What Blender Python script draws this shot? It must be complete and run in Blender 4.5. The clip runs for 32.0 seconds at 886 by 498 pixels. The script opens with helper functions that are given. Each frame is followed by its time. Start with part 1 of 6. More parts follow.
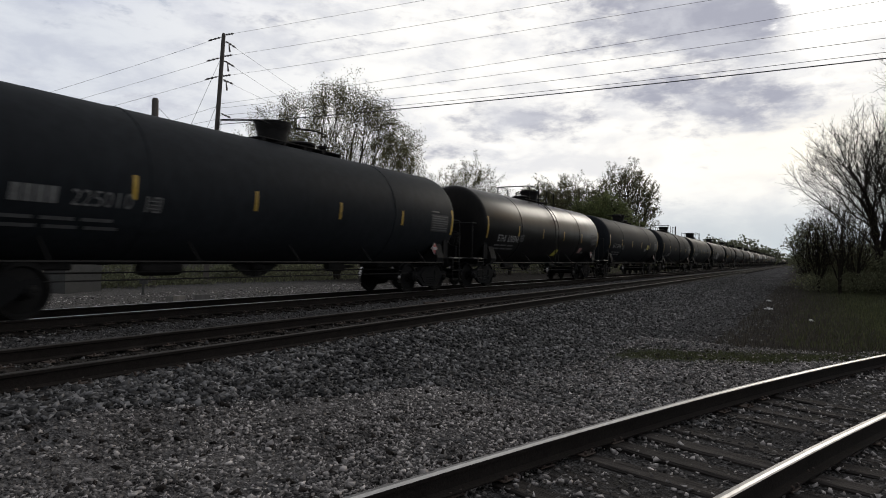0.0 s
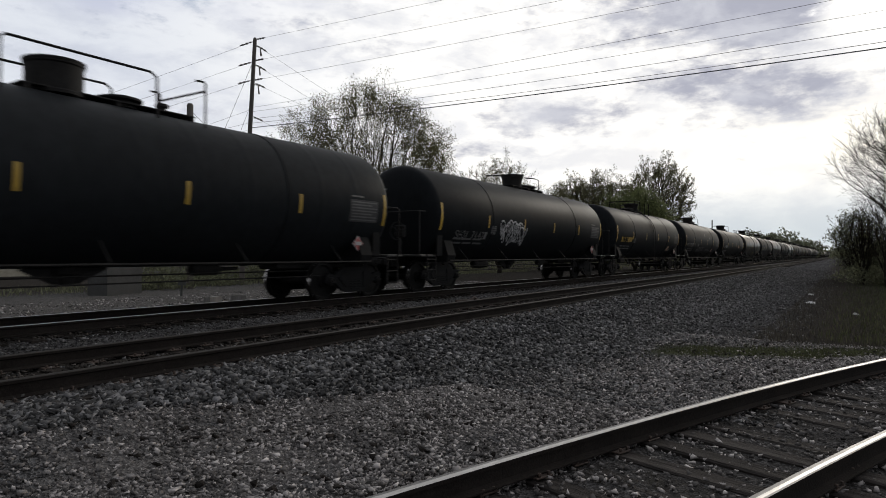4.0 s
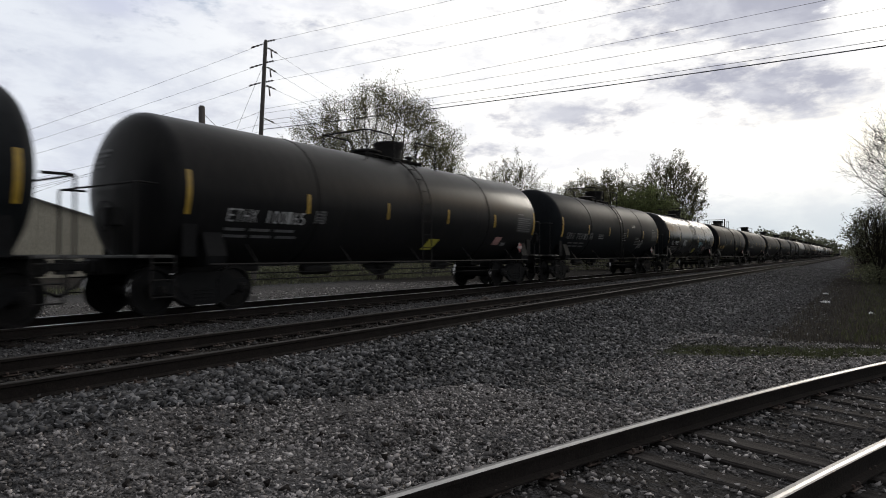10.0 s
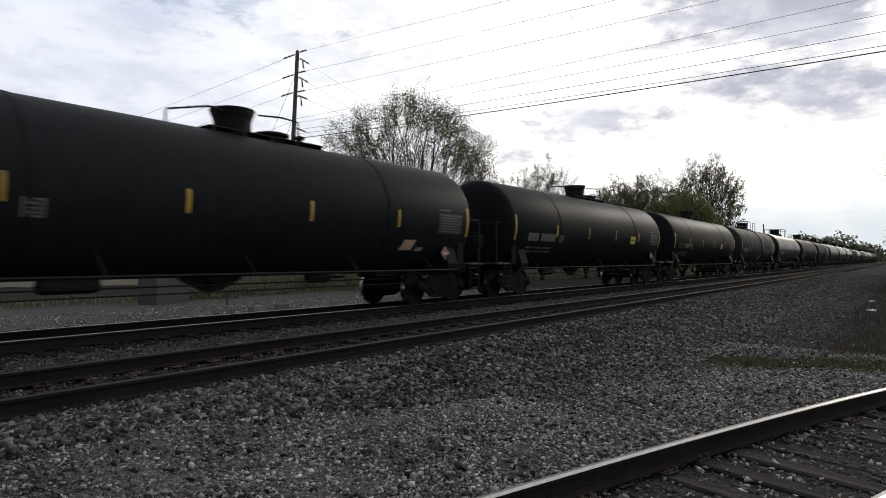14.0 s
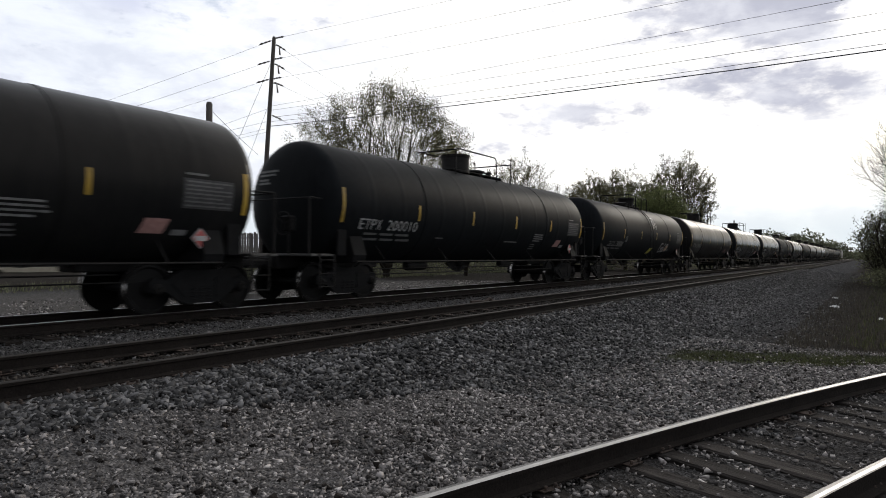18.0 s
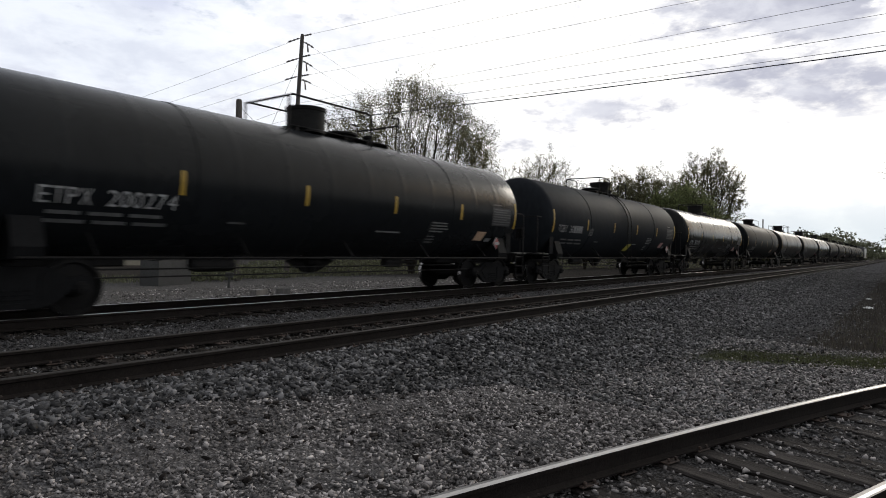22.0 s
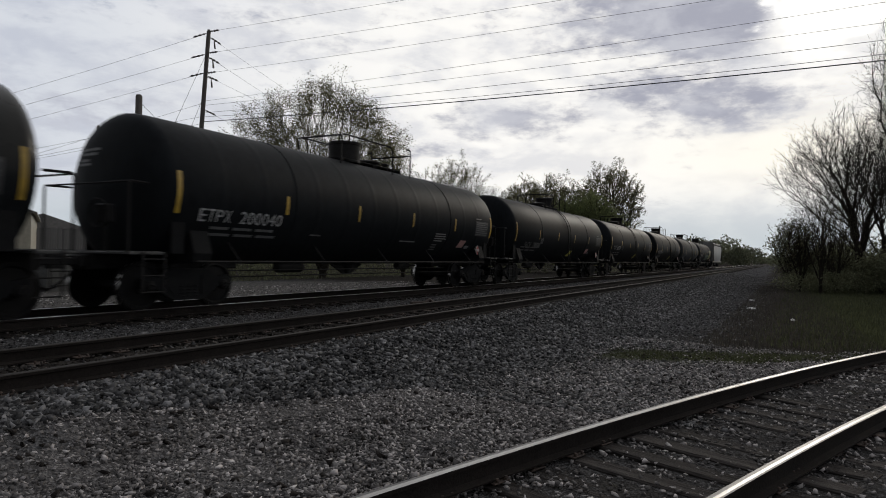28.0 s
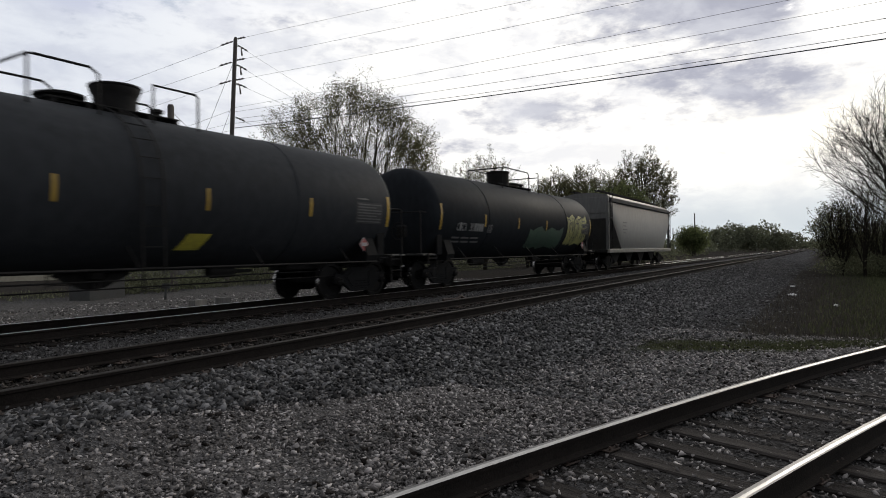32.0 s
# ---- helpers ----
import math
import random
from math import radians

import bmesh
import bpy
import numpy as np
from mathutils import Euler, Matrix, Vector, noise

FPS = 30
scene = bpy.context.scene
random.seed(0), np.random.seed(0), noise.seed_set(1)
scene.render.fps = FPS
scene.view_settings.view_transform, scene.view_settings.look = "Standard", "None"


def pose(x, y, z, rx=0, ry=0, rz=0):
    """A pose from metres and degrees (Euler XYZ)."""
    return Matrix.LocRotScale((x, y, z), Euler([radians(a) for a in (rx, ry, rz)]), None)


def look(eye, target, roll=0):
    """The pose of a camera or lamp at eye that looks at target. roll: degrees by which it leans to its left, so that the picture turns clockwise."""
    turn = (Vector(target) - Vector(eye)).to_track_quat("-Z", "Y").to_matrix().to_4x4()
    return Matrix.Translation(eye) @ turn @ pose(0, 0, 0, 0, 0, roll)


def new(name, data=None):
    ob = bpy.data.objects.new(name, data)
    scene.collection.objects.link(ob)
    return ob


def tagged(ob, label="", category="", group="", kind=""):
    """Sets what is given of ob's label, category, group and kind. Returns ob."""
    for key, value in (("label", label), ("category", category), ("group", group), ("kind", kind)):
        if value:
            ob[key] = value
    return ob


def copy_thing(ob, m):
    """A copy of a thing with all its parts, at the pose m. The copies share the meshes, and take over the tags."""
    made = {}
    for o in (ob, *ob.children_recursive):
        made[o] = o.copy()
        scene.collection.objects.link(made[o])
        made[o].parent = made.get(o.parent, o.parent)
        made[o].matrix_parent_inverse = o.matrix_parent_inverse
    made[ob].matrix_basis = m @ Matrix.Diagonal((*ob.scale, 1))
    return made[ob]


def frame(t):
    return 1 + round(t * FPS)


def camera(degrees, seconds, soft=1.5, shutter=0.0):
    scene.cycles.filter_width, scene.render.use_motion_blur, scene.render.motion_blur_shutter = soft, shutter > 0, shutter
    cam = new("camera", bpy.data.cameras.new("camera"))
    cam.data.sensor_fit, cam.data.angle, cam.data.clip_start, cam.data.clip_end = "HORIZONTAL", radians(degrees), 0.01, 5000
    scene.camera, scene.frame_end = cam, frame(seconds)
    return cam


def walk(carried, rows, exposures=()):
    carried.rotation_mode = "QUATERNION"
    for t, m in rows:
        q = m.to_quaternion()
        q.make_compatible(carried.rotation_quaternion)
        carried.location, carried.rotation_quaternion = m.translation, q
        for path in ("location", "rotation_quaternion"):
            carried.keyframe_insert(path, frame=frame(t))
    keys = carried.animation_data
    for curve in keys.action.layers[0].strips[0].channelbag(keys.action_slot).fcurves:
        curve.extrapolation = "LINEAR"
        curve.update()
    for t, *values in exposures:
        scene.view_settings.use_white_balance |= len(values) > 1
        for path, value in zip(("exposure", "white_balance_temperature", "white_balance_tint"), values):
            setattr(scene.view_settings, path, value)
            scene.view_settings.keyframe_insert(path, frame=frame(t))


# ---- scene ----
cam = camera(70.21, 32.0, soft=0.95, shutter=0.17)
walk(cam, [
    (0, pose(-0.000, -0.045, 1.114, 90.74, -1.02, 29.62)),
    (0.5, pose(0.006, -0.038, 1.107, 90.67, -0.43, 29.80)),
    (1, pose(0.010, -0.043, 1.107, 90.62, -0.89, 30.93)),
    (1.5, pose(0.005, -0.044, 1.108, 90.60, -0.54, 31.50)),
    (2, pose(0.011, -0.042, 1.102, 90.56, -0.53, 31.88)),
    (2.5, pose(0.011, -0.038, 1.109, 90.47, -0.57, 32.15)),
    (4.5, pose(0.023, -0.031, 1.108, 90.57, -0.03, 32.53)),
    (5, pose(0.034, -0.028, 1.110, 90.59, -0.13, 32.03)),
    (5.5, pose(0.031, -0.031, 1.106, 90.73, -0.14, 30.93)),
    (6, pose(0.038, -0.028, 1.103, 90.86, 0.09, 30.47)),
    (6.5, pose(0.030, -0.032, 1.109, 90.83, -0.09, 30.13)),
    (7, pose(0.010, -0.043, 1.106, 90.83, -0.69, 30.38)),
    (7.5, pose(-0.011, -0.051, 1.100, 90.88, -0.43, 31.48)),
    (8, pose(-0.016, -0.044, 1.100, 90.91, -0.93, 33.63)),
    (8.5, pose(-0.021, -0.047, 1.102, 90.88, -1.53, 34.74)),
    (9, pose(-0.013, -0.036, 1.096, 90.86, -1.16, 35.61)),
    (9.5, pose(0.003, -0.039, 1.098, 90.87, -0.83, 35.37)),
    (10, pose(0.010, -0.036, 1.104, 90.57, 0.10, 33.49)),
    (10.5, pose(0.011, -0.044, 1.108, 90.44, 0.25, 31.31)),
    (11, pose(0.016, -0.032, 1.109, 90.38, -0.04, 30.28)),
    (11.5, pose(0.006, -0.018, 1.101, 90.39, 0.36, 29.79)),
    (12, pose(-0.009, 0.032, 1.113, 90.49, 0.04, 30.41)),
    (12.5, pose(-0.016, 0.134, 1.128, 91.68, -0.91, 32.36)),
    (13, pose(-0.013, 0.152, 1.116, 91.57, -0.20, 34.53)),
    (13.5, pose(-0.024, 0.136, 1.128, 91.47, 0.42, 35.73)),
    (15.5, pose(0.024, 0.123, 1.155, 90.52, -0.51, 37.73)),
    (16, pose(0.042, 0.128, 1.161, 90.42, 0.32, 35.51)),
    (16.5, pose(0.053, 0.117, 1.163, 90.34, -0.51, 33.62)),
    (17, pose(0.052, 0.113, 1.162, 90.28, -0.33, 32.93)),
    (17.5, pose(0.038, 0.112, 1.160, 90.34, -0.62, 33.35)),
    (18, pose(0.029, 0.116, 1.159, 90.39, -0.58, 34.19)),
    (18.5, pose(0.018, 0.112, 1.157, 90.50, -0.54, 35.36)),
    (19, pose(0.018, 0.108, 1.161, 90.75, -0.27, 36.50)),
    (19.5, pose(0.013, 0.098, 1.161, 90.88, -0.96, 37.55)),
    (20, pose(-0.010, 0.089, 1.157, 90.94, -1.91, 39.41)),
    (20.5, pose(-0.003, 0.109, 1.161, 90.86, -0.64, 39.17)),
    (21, pose(-0.014, 0.082, 1.165, 90.73, -1.47, 38.02)),
    (21.5, pose(-0.021, -0.014, 1.158, 90.29, -0.85, 36.50)),
    (22, pose(-0.043, -0.028, 1.164, 90.06, -1.05, 36.26)),
    (22.5, pose(-0.051, -0.037, 1.158, 90.15, -1.32, 36.29)),
    (23, pose(-0.040, -0.039, 1.161, 90.27, -0.32, 36.23)),
    (23.5, pose(-0.013, -0.044, 1.158, 90.33, -0.36, 33.53)),
    (24, pose(-0.003, -0.047, 1.168, 90.41, -0.10, 31.28)),
    (24.5, pose(0.015, -0.040, 1.173, 90.86, -0.05, 26.58)),
    (25, pose(-0.005, -0.053, 1.177, 91.09, -0.68, 26.50)),
    (25.5, pose(-0.008, -0.044, 1.165, 91.23, -0.92, 25.80)),
    (27.5, pose(-0.031, -0.057, 1.155, 90.81, -1.45, 26.62)),
    (28, pose(-0.040, -0.075, 1.151, 90.62, -1.18, 28.31)),
    (28.5, pose(-0.037, -0.077, 1.160, 90.70, -1.46, 30.39)),
    (29, pose(-0.025, -0.064, 1.160, 90.80, -1.21, 31.24)),
    (29.5, pose(-0.018, -0.060, 1.163, 90.90, -0.11, 31.40)),
    (30, pose(-0.018, -0.062, 1.162, 91.03, 0.21, 31.36)),
    (30.5, pose(-0.020, -0.069, 1.159, 91.04, 0.35, 31.30)),
    (31, pose(-0.020, -0.051, 1.161, 90.70, 0.33, 31.26)),
    (31.5, pose(-0.019, -0.054, 1.157, 90.55, 0.15, 31.32)),
    (32, pose(0.002, -0.052, 1.157, 90.28, 0.82, 31.20)),
], exposures=[(0, -0.05), (4.5, 0.05), (6, 0.10), (9, 0.15), (12, 0.10), (15.5, 0.36), (19, 0.34), (22, 0.32), (24, 0.05), (25, -0.12), (28, -0.14), (30, 0.04), (32, 0.08)])

# ---- world and light ----
SUN_AZ, SUN_EL = 2.4, 19.5   # degrees right of the track's line, and above the horizon


def make_world():
    w = bpy.data.worlds.new("sky")
    w.use_nodes = True
    scene.world = w
    nt = w.node_tree
    nt.nodes.clear()
    N, L = nt.nodes.new, nt.links.new
    out = N("ShaderNodeOutputWorld")
    sky = N("ShaderNodeTexSky")
    sky.sky_type, sky.sun_disc = "NISHITA", False
    sky.sun_elevation, sky.sun_rotation = radians(SUN_EL), radians(SUN_AZ)
    sky.air_density, sky.dust_density = 1.0, 2.0
    co = N("ShaderNodeTexCoord")
    sep = N("ShaderNodeSeparateXYZ")
    L(co.outputs["Generated"], sep.inputs[0])

    def math_node(op, a, b=None, clamp=False):
        m = N("ShaderNodeMath")
        m.operation, m.use_clamp = op, clamp
        for i, v in enumerate((a, b)):
            if v is None:
                continue
            if isinstance(v, (int, float)):
                m.inputs[i].default_value = v
            else:
                L(v, m.inputs[i])
        return m.outputs[0]

    def ramp(v, a, b):
        m = N("ShaderNodeMapRange")
        m.interpolation_type = "SMOOTHSTEP"
        m.inputs["From Min"].default_value, m.inputs["From Max"].default_value = a, b
        L(v, m.inputs["Value"])
        return m.outputs["Result"]

    def mix(fac, a, b):
        m = N("ShaderNodeMix")
        m.data_type = "RGBA"
        L(fac, m.inputs["Factor"])
        for sock, v in ((m.inputs["A"], a), (m.inputs["B"], b)):
            if isinstance(v, tuple):
                sock.default_value = (*v, 1)
            else:
                L(v, sock)
        return m.outputs["Result"]

    # bearings in degrees, left of the track's line and over the horizon
    az = math_node("MULTIPLY", math_node("ARCTAN2", math_node("MULTIPLY", sep.outputs["X"], -1.0), sep.outputs["Y"]), 57.2958)
    el = math_node("MULTIPLY", math_node("ARCSINE", sep.outputs["Z"]), 57.2958)
    deck = N("ShaderNodeCombineXYZ")
    L(math_node("MULTIPLY", az, 0.125), deck.inputs[0])
    L(math_node("MULTIPLY", el, 0.21), deck.inputs[1])

    def noise_tex(scale, detail, rough, offset, distort=0.0, squash=(1, 1, 1)):
        mp = N("ShaderNodeMapping")
        mp.inputs["Location"].default_value = offset
        mp.inputs["Scale"].default_value = squash
        L(deck.outputs[0], mp.inputs["Vector"])
        n = N("ShaderNodeTexNoise")
        n.inputs["Scale"].default_value, n.inputs["Detail"].default_value = scale, detail
        n.inputs["Roughness"].default_value, n.inputs["Distortion"].default_value = rough, distort
        L(mp.outputs[0], n.inputs["Vector"])
        return n.outputs["Fac"]

    def bank(a, e, wa, we, height):
        """A cloud bank round one bearing, thinning outwards."""
        u = math_node("DIVIDE", math_node("SUBTRACT", az, a), wa)
        v = math_node("DIVIDE", math_node("SUBTRACT", el, e), we)
        q = math_node("ADD", math_node("MULTIPLY", u, u), math_node("MULTIPLY", v, v))
        return math_node("MULTIPLY", math_node("EXPONENT", math_node("MULTIPLY", q, -1.0)), height)

    big = noise_tex(0.55, 3, 0.5, (3.1, 1.7, 0))
    fine = noise_tex(3.0, 8, 0.60, (0.4, 6.3, 0), 0.10, (0.8, 1.1, 1))
    # brightness near the veiled sun
    sx, sy, sz = math.sin(radians(SUN_AZ)) * math.cos(radians(SUN_EL)), math.cos(radians(SUN_AZ)) * math.cos(radians(SUN_EL)), math.sin(radians(SUN_EL))
    dot = N("ShaderNodeVectorMath")
    dot.operation = "DOT_PRODUCT"
    dot.inputs[1].default_value = (sx, sy, sz)
    L(co.outputs["Generated"], dot.inputs[0])
    near = ramp(dot.outputs["Value"], 0.45, 0.92)
    core = ramp(math_node("ADD", dot.outputs["Value"], math_node("MULTIPLY", math_node("SUBTRACT", fine, 0.5), 0.010)), 0.9962, 0.9999)
    # thick cloud banks: grey violet; thin parts: white; holes: blue
    banks = 0.0
    for spec in ((9.5, 20.9, 9.5, 4.1, 0.47), (4.6, 20.6, 3.4, 3.8, 0.34), (4.0, 12.6, 6.0, 2.2, 0.34), (10.5, 14.4, 5.0, 1.2, 0.27), (22.5, 12.4, 7.5, 1.7, 0.27), (30.0, 9.5, 6.0, 1.0, 0.16), (33.0, 30.0, 20.0, 5.0, 0.30), (-14.0, 16.0, 8.0, 4.0, 0.18), (60.0, 11.0, 12.0, 2.2, 0.17), (48.0, 19.0, 16.0, 3.0, 0.12)):
        banks = math_node("ADD", bank(*spec), banks)
    stuff_ = math_node("ADD", math_node("MULTIPLY", big, 0.22), math_node("MULTIPLY", fine, 0.78))
    thick = ramp(math_node("ADD", stuff_, banks), 0.56, 0.86)
    wisps = ramp(noise_tex(1.5, 8, 0.58, (9.4, 2.3, 0), 0.2, (0.8, 1.1, 1)), 0.40, 0.66)
    white = mix(near, (0.74, 0.775, 0.84), (1.12, 1.10, 1.06))
    grey = mix(near, (0.52, 0.54, 0.63), (0.44, 0.45, 0.53))
    white = mix(math_node("MULTIPLY", wisps, 0.8), white, mix(near, (0.58, 0.615, 0.71), (0.80, 0.805, 0.84)))
    veil = ramp(math_node("ADD", math_node("MULTIPLY", big, 0.7), bank(57.0, 22.5, 13.0, 4.2, 0.42)), 0.42, 0.78)
    white = mix(math_node("MULTIPLY", veil, 0.5), white, mix(near, (0.46, 0.49, 0.70), (0.84, 0.84, 0.90)))
    # a bright cream gap low under the sun
    white = mix(bank(-3.0, 8.8, 13.0, 3.4, 0.95), white, (1.14, 1.09, 0.98))
    grey = mix(math_node("MULTIPLY", wisps, 0.9), grey, mix(near, (0.60, 0.62, 0.70), (0.64, 0.65, 0.71)))
    cloud = mix(thick, white, grey)
    cloud = mix(math_node("POWER", core, 1.6), cloud, (1.5, 1.47, 1.40))
    # added warm glow outside the view, which gilds the far tanks' sheen
    sheen_glow = bank(-22.0, 17.0, 7.0, 8.0, 1.0)
    cloud = mix(sheen_glow, cloud, (2.1, 1.45, 0.75))
    # towards the horizon a pale grey-blue band
    low = ramp(el, 7.0, 1.5)
    cloud = mix(math_node("MULTIPLY", low, 0.85), cloud, (0.60, 0.66, 0.70))
    # unseen sky behind the viewer: dull grey, set for the fill light
    back = ramp(sep.outputs["Y"], 0.35, -0.35)
    cloud = mix(back, cloud, (0.405, 0.42, 0.45))
    hole = ramp(math_node("ADD", fine, bank(57.0, 23.0, 9.0, 3.6, 0.30)), 0.62, 0.88)
    b_cloud, b_sky, mixer = N("ShaderNodeBackground"), N("ShaderNodeBackground"), N("ShaderNodeMixShader")
    L(cloud, b_cloud.inputs["Color"])
    b_cloud.inputs["Strength"].default_value = 1.0
    L(sky.outputs[0], b_sky.inputs["Color"])
    b_sky.inputs["Strength"].default_value = 0.12
    L(math_node("MULTIPLY", hole, math_node("SUBTRACT", 0.7, math_node("MULTIPLY", near, 0.7))), mixer.inputs[0])
    L(b_cloud.outputs[0], mixer.inputs[1])
    L(b_sky.outputs[0], mixer.inputs[2])
    L(mixer.outputs[0], out.inputs["Surface"])


make_world()
sun = new("sun", bpy.data.lights.new("sun", "SUN"))
sun.data.energy, sun.data.angle, sun.data.color = 0.5, radians(12), (1.0, 0.93, 0.82)
sun.matrix_world = look((0, 0, 60), Vector((0, 0, 60)) - Vector((math.sin(radians(SUN_AZ)) * math.cos(radians(SUN_EL)), math.cos(radians(SUN_AZ)) * math.cos(radians(SUN_EL)), math.sin(radians(SUN_EL)))))


# ---- materials ----
def material(name, base, dark=None, rough=0.6, metal=0.0, grain=40.0, stain=1.5, bump=0.0, bump_scale=60.0, vary=0.0, rough_var=0.1, spec=0.5, coat=0.0, stretch=(1, 1, 1), island=False, coords="Object", thin=0.0, tint=None):
    """A surface with grain at one scale and stains at another, between base and dark."""
    m = bpy.data.materials.new(name)
    m.use_nodes = True
    nt = m.node_tree
    N, L = nt.nodes.new, nt.links.new
    p = nt.nodes["Principled BSDF"]
    dark = dark or tuple(c * 0.6 for c in base)
    co = N("ShaderNodeTexCoord")
    mp = N("ShaderNodeMapping")
    mp.inputs["Scale"].default_value = stretch
    L(co.outputs[coords], mp.inputs["Vector"])
    a, b = N("ShaderNodeTexNoise"), N("ShaderNodeTexNoise")
    for n, s, d in ((a, grain, 4), (b, stain, 5)):
        n.inputs["Scale"].default_value, n.inputs["Detail"].default_value = s, d
        n.inputs["Roughness"].default_value = 0.6
        L(mp.outputs[0], n.inputs["Vector"])
    add = N("ShaderNodeMath")
    add.operation = "ADD"
    L(a.outputs["Fac"], add.inputs[0])
    L(b.outputs["Fac"], add.inputs[1])
    rng = N("ShaderNodeMapRange")
    rng.inputs["From Min"].default_value, rng.inputs["From Max"].default_value = 0.72, 1.28
    L(add.outputs[0], rng.inputs["Value"])
    mx = N("ShaderNodeMix")
    mx.data_type = "RGBA"
    mx.inputs["A"].default_value, mx.inputs["B"].default_value = (*dark, 1), (*base, 1)
    L(rng.outputs[0], mx.inputs["Factor"])
    colour = mx.outputs["Result"]
    if vary:
        r = N("ShaderNodeNewGeometry") if island else N("ShaderNodeObjectInfo")
        hv = N("ShaderNodeHueSaturation")
        vr = N("ShaderNodeMapRange")
        vr.inputs["To Min"].default_value, vr.inputs["To Max"].default_value = 1 - vary, 1 + vary * (2.2 if island else 1)
        pw = N("ShaderNodeMath")
        pw.operation = "POWER"
        pw.inputs[1].default_value = 2.6 if island else 1.0
        L(r.outputs["Random Per Island" if island else "Random"], pw.inputs[0])
        L(pw.outputs[0], vr.inputs["Value"])
        L(vr.outputs[0], hv.inputs["Value"])
        L(colour, hv.inputs["Color"])
        colour = hv.outputs["Color"]
    L(colour, p.inputs["Base Color"])
    rr = N("ShaderNodeMapRange")
    rr.inputs["To Min"].default_value, rr.inputs["To Max"].default_value = max(0.03, rough - rough_var), min(1, rough + rough_var)
    L(b.outputs["Fac"], rr.inputs["Value"])
    L(rr.outputs[0], p.inputs["Roughness"])
    p.inputs["Metallic"].default_value = metal
    p.inputs["Specular IOR Level"].default_value = spec
    p.inputs["Coat Weight"].default_value = coat
    if tint:
        p.inputs["Specular Tint"].default_value = (*tint, 1)
    if thin:   # light that comes through a leaf or a blade
        tl, ms = N("ShaderNodeBsdfTranslucent"), N("ShaderNodeMixShader")
        L(colour, tl.inputs["Color"])
        ms.inputs[0].default_value = thin
        L(p.outputs[0], ms.inputs[1])
        L(tl.outputs[0], ms.inputs[2])
        L(ms.outputs[0], nt.nodes["Material Output"].inputs["Surface"])
    if bump:
        bn, bp = N("ShaderNodeTexNoise"), N("ShaderNodeBump")
        bn.inputs["Scale"].default_value, bn.inputs["Detail"].default_value = bump_scale, 5
        L(mp.outputs[0], bn.inputs["Vector"])
        bp.inputs["Strength"].default_value, bp.inputs["Distance"].default_value = bump, 0.02
        L(bn.outputs["Fac"], bp.inputs["Height"])
        L(bp.outputs[0], p.inputs["Normal"])
    return m


